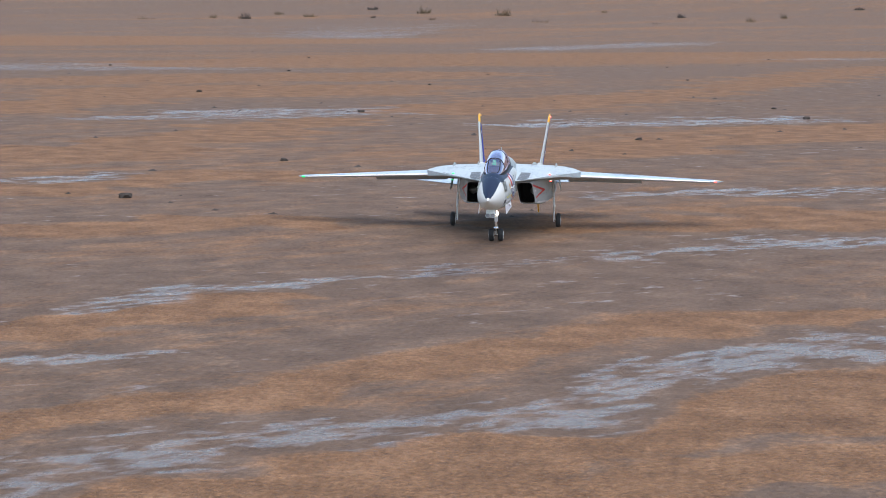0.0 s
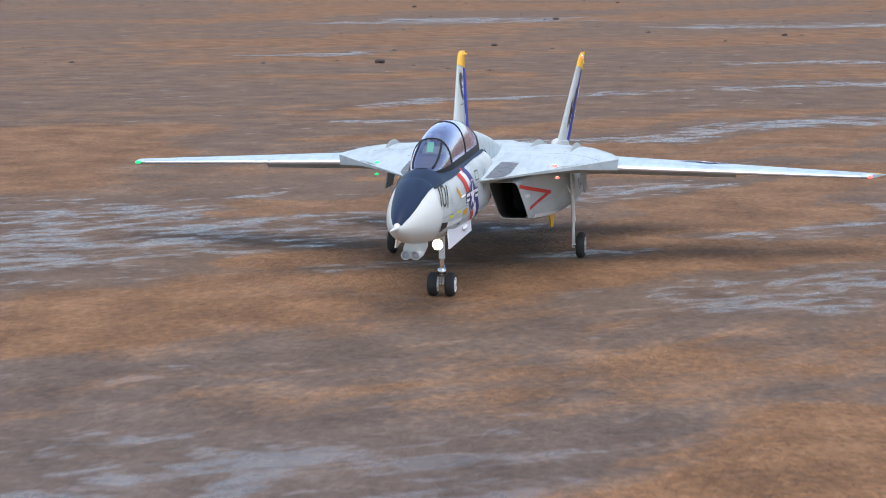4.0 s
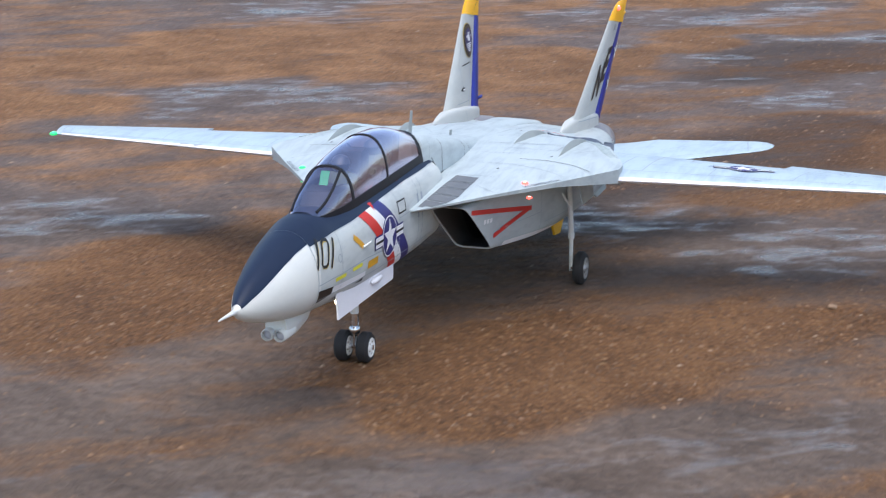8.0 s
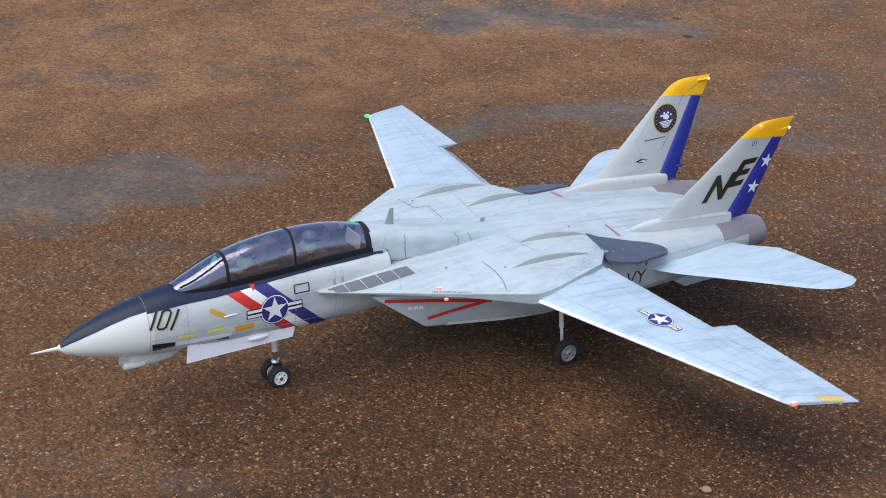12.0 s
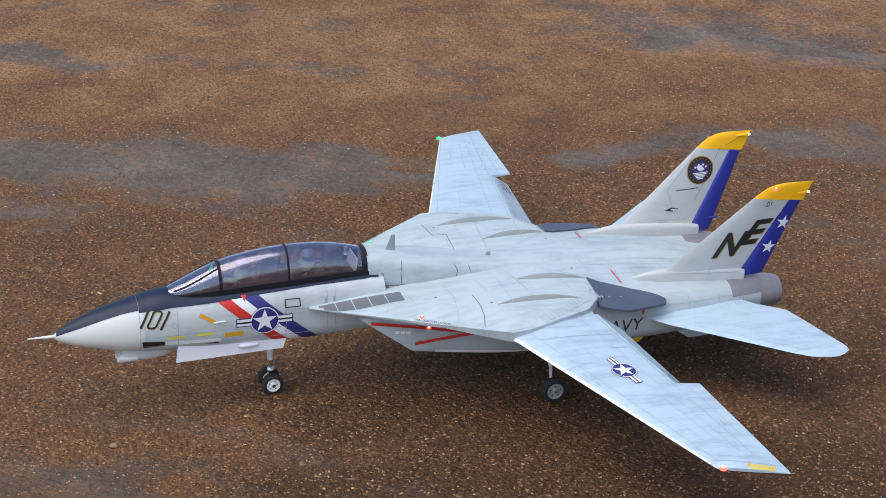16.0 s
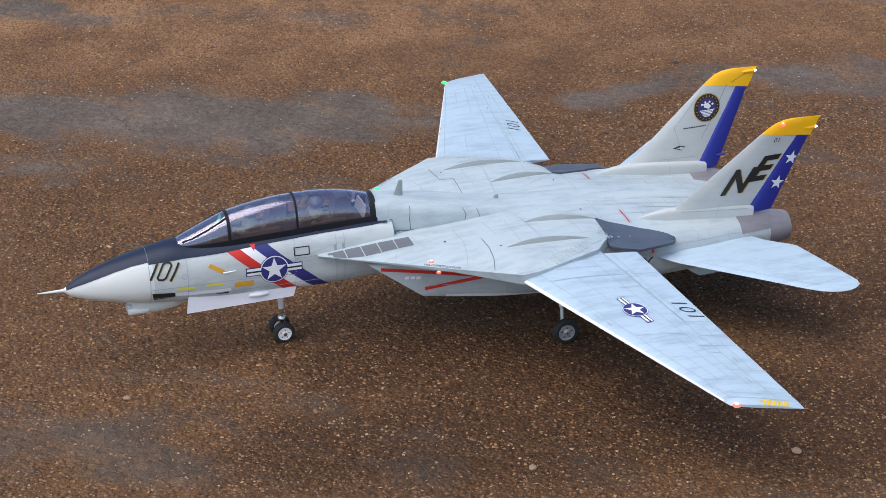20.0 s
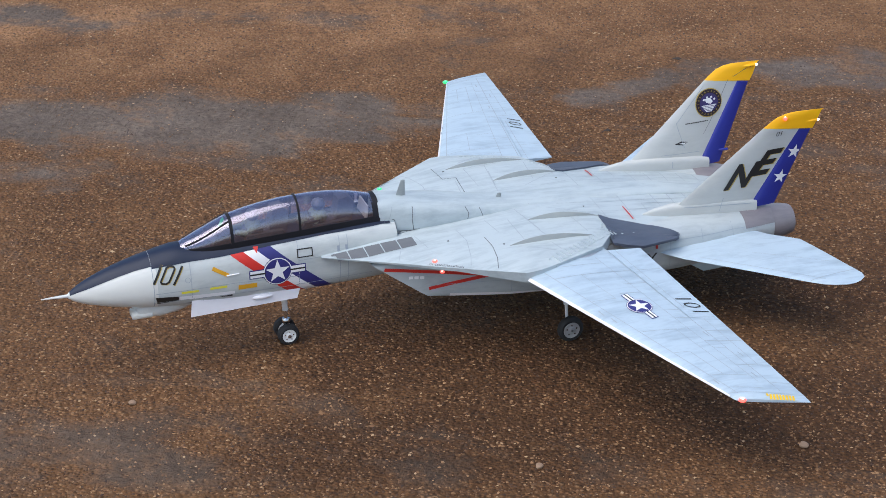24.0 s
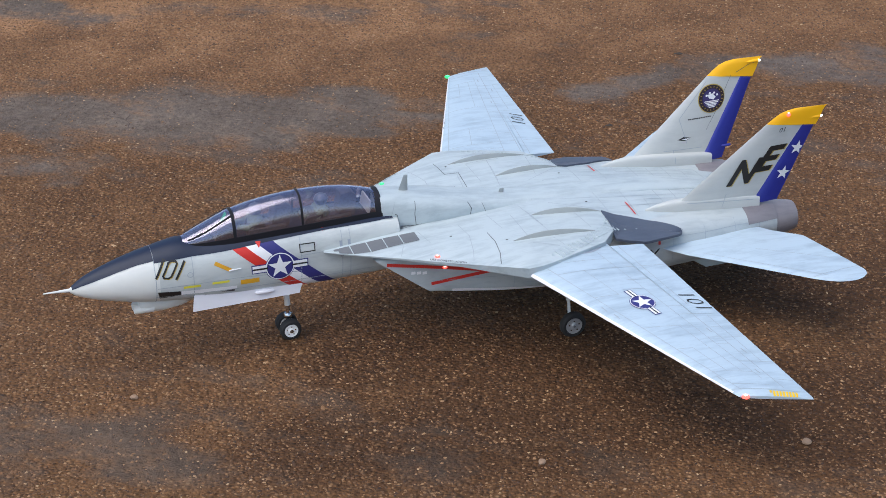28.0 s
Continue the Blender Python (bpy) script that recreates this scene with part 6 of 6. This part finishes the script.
def fin_markings():
    f, t = FINS[1], T_FIN[1]
    for ch, u, v, wd in (("N", -0.4195, 0.2875, 0.92), ("E", -0.4725, 0.3125, 1.08)):
        plain("letter_backing", drop_bm(letters(ch, 0.084, u - 0.0028, v - 0.0016, BACK, (0, 1), 0.55, wd, 0.0028), "side", t, L1), GOLDD, f, "gold letter edge")
        plain("letter", drop_bm(letters(ch, 0.084, u, v, BACK, (0, 1), 0.55, wd, 0.0028), "side", t, L2), BLACKD, f, "black slanted letter " + ch)
    plain("number", drop_bm(letters("01", 0.017, -0.512, 0.384, BACK, (0, 1), 0.2), "side", t, L2), BLACKD, f)
    for u, v in ((-0.530, 0.273), (-0.5565, 0.333)):
        plain("fin_star", drop(star5(u, v, 0.0185, 0.2), "side", t, L3), WHITED, f, "white star on the rudder")
    g, t = FINS[-1], T_FIN[-1]
    u, v = -0.483, 0.349
    items = [(drop([disc(u, v, 0.0345)], "inner", t, L1), 0), (drop([disc(u, v, 0.0325)], "inner", t, L2), 1), (drop([disc(u, v, 0.0235)], "inner", t, L3), 2)]
    rng = random.Random(4)
    bits = [disc(u + 0.014 * math.cos(a), v + 0.006 + 0.008 * math.sin(a), 0.0028, 8) for a in (0.3, 1.2, 2.0, 2.9)] + [[(u + 0.011, v + 0.010), (u - 0.002, v + 0.012), (u - 0.010, v + 0.003), (u - 0.004, v - 0.003), (u + 0.007, v + 0.001)]] + [box(u, v - 0.006 - 0.0035 * k, 0.019 - 0.0028 * k, 0.0012) for k in range(5)]
    items.append((drop(bits, "inner", t, L4), 3))
    items.append((drop([box(u + 0.0275 * math.cos(a), v + 0.0275 * math.sin(a), 0.0017, 0.0008, a) for a in np.linspace(0, 6.28, 22)], "inner", t, L3), 0))
    plain("emblem", merge_bms(items), [GOLDD, PURPLED, EMBLEM, WHITED], g, "round dark emblem with pale picture")
    for k in range(13):
        plain("stencil", drop([box(-0.480 + 0.0046 * k, 0.3065, 0.0017, 0.0013)], "inner", t, L1), BLACKD, g, "small dark stencil bar")
    plain("fin_badge", drop([[(-0.395, 0.262), (-0.415, 0.257), (-0.430, 0.263), (-0.412, 0.267)]], "inner", t, L1), BLACKD, g, "small dark badge")
    plain("fin_badge", drop([[(-0.405, 0.2625), (-0.418, 0.259), (-0.426, 0.263)]], "inner", t, L2), WHITED, g)
    plain("panel_line", drop(stroke([(-0.42, 0.25), (-0.40, 0.31), (-0.47, 0.39)], 0.0012) + stroke([(-0.36, 0.24), (-0.46, 0.235)], 0.0012) + stroke([(-0.385, 0.21), (-0.385, 0.24)], 0.0015), "inner", t, L1), LINE, g)
    plain("panel_seam", drop(stroke([(-0.533, 0.398), (-0.492, 0.312), (-0.470, 0.275)], 0.0010) + stroke([(-0.545, 0.402), (-0.590, 0.421)], 0.0012), "inner", t, L1), SEAM, g)
    plain("panel_line", drop(stroke([(-0.385, 0.21), (-0.395, 0.24)], 0.0012) + stroke([(-0.30, 0.232), (-0.465, 0.216)], 0.0012), "side", T_FIN[1], L1), LINE, f)


fin_markings()
beacon("fin_cap_light", (-0.522, 0.1545, 0.421), 0.0045, REDL, REDCORE, "glowing red light on the fin cap", FINS[1], 1.0)
# rudder actuator stubs
for s, k in ((1, -1), (-1, 1)):
    part("actuator", lathe([(-0.532, 0.001), (-0.530, 0.003), (-0.512, 0.003), (-0.508, 0.001)], "X", 10, centre=(0, s * 0.1275 + k * 0.006, 0.232)), BLUE, FINS[s])


# ---- movement ----
def motions():
    path = [
        (0, pose(-19.748, -2.492, 0, 0, 0, 4.07)), (0.5, pose(-18.850, -2.426, 0, 0, 0, 4.33)), (1, pose(-17.953, -2.355, 0, 0, 0, 4.66)),
        (1.5, pose(-17.056, -2.278, 0, 0, 0, 5.32)), (2, pose(-16.161, -2.183, 0, 0, 0, 6.98)), (2.5, pose(-15.270, -2.061, 0, 0, 0, 8.21)),
        (3, pose(-14.378, -1.938, 0, 0, 0, 7.07)), (3.5, pose(-13.483, -1.842, 0, 0, 0, 5.43)), (4, pose(-12.574, -1.762, 0, 0, 0, 4.75)),
        (4.5, pose(-11.639, -1.687, 0, 0, 0, 4.40)), (5, pose(-10.679, -1.616, 0, 0, 0, 4.05)), (5.5, pose(-9.694, -1.547, 0, 0, 0, 4.19)),
        (6, pose(-8.689, -1.461, 0, 0, 0, 5.85)), (6.5, pose(-7.671, -1.337, 0, 0, 0, 8.01)), (7, pose(-6.643, -1.173, 0, 0, 0, 9.91)),
        (7.5, pose(-5.673, -0.993, 0, 0, 0, 10.99)), (8, pose(-4.829, -0.822, 0, 0, 0, 11.97)), (8.5, pose(-4.079, -0.653, 0, 0, 0, 13.48)),
        (9, pose(-3.395, -0.481, 0, 0, 0, 14.47)), (9.5, pose(-2.765, -0.323, 0, 0, 0, 13.27)), (10, pose(-2.179, -0.197, 0, 0, 0, 11.08)),
        (10.5, pose(-1.631, -0.103, 0, 0, 0, 8.16)), (11, pose(-1.116, -0.044, 0, 0, 0, 5.00)), (11.5, pose(-0.656, -0.015, 0, 0, 0, 2.35)),
        (12, pose(-0.302, -0.005, 0, 0, 0, 1.28)), (12.5, pose(-0.088, -0.001, 0, 0, 0, 0.75)), (13, pose(-0.002, -0.000, 0, 0, 0, 0.24)),
        (13.5, pose(0.000, 0.000, 0, 0, 0, 0.01)), (28, pose(0, 0, 0, 0, 0, 0))]
    walk(jet, path)
    # wheels roll with the jet and stop with it
    for ob, r in [(w, R_N) for w in WHEELS_N] + [(w, R_M) for w in WHEELS_M]:
        at = ob.matrix_basis.translation.copy()
        rows, turn = [], 0.0
        for i in range(0, 197):
            t = i / 15
            rows.append((t, pose(*at, 0, turn, 0)))
            speed = float(np.interp(t, [0, 8, 10, 11.5, 13.1, 30], [1.9, 1.7, 1.1, 0.8, 0, 0]))
            turn += min(80.0, math.degrees(speed / 15 / r))
        rows.append((28, pose(*at, 0, turn, 0)))
        walk(ob, rows)
    # flaps are down on the way in and come up after the stop
    for s, (ob, m) in FLAPS.items():
        down, up = m @ pose(0, 0, 0, 0, -32, 0), m
        walk(ob, [(0, down), (16.25, down), (16.55, up), (28, up)])


motions()
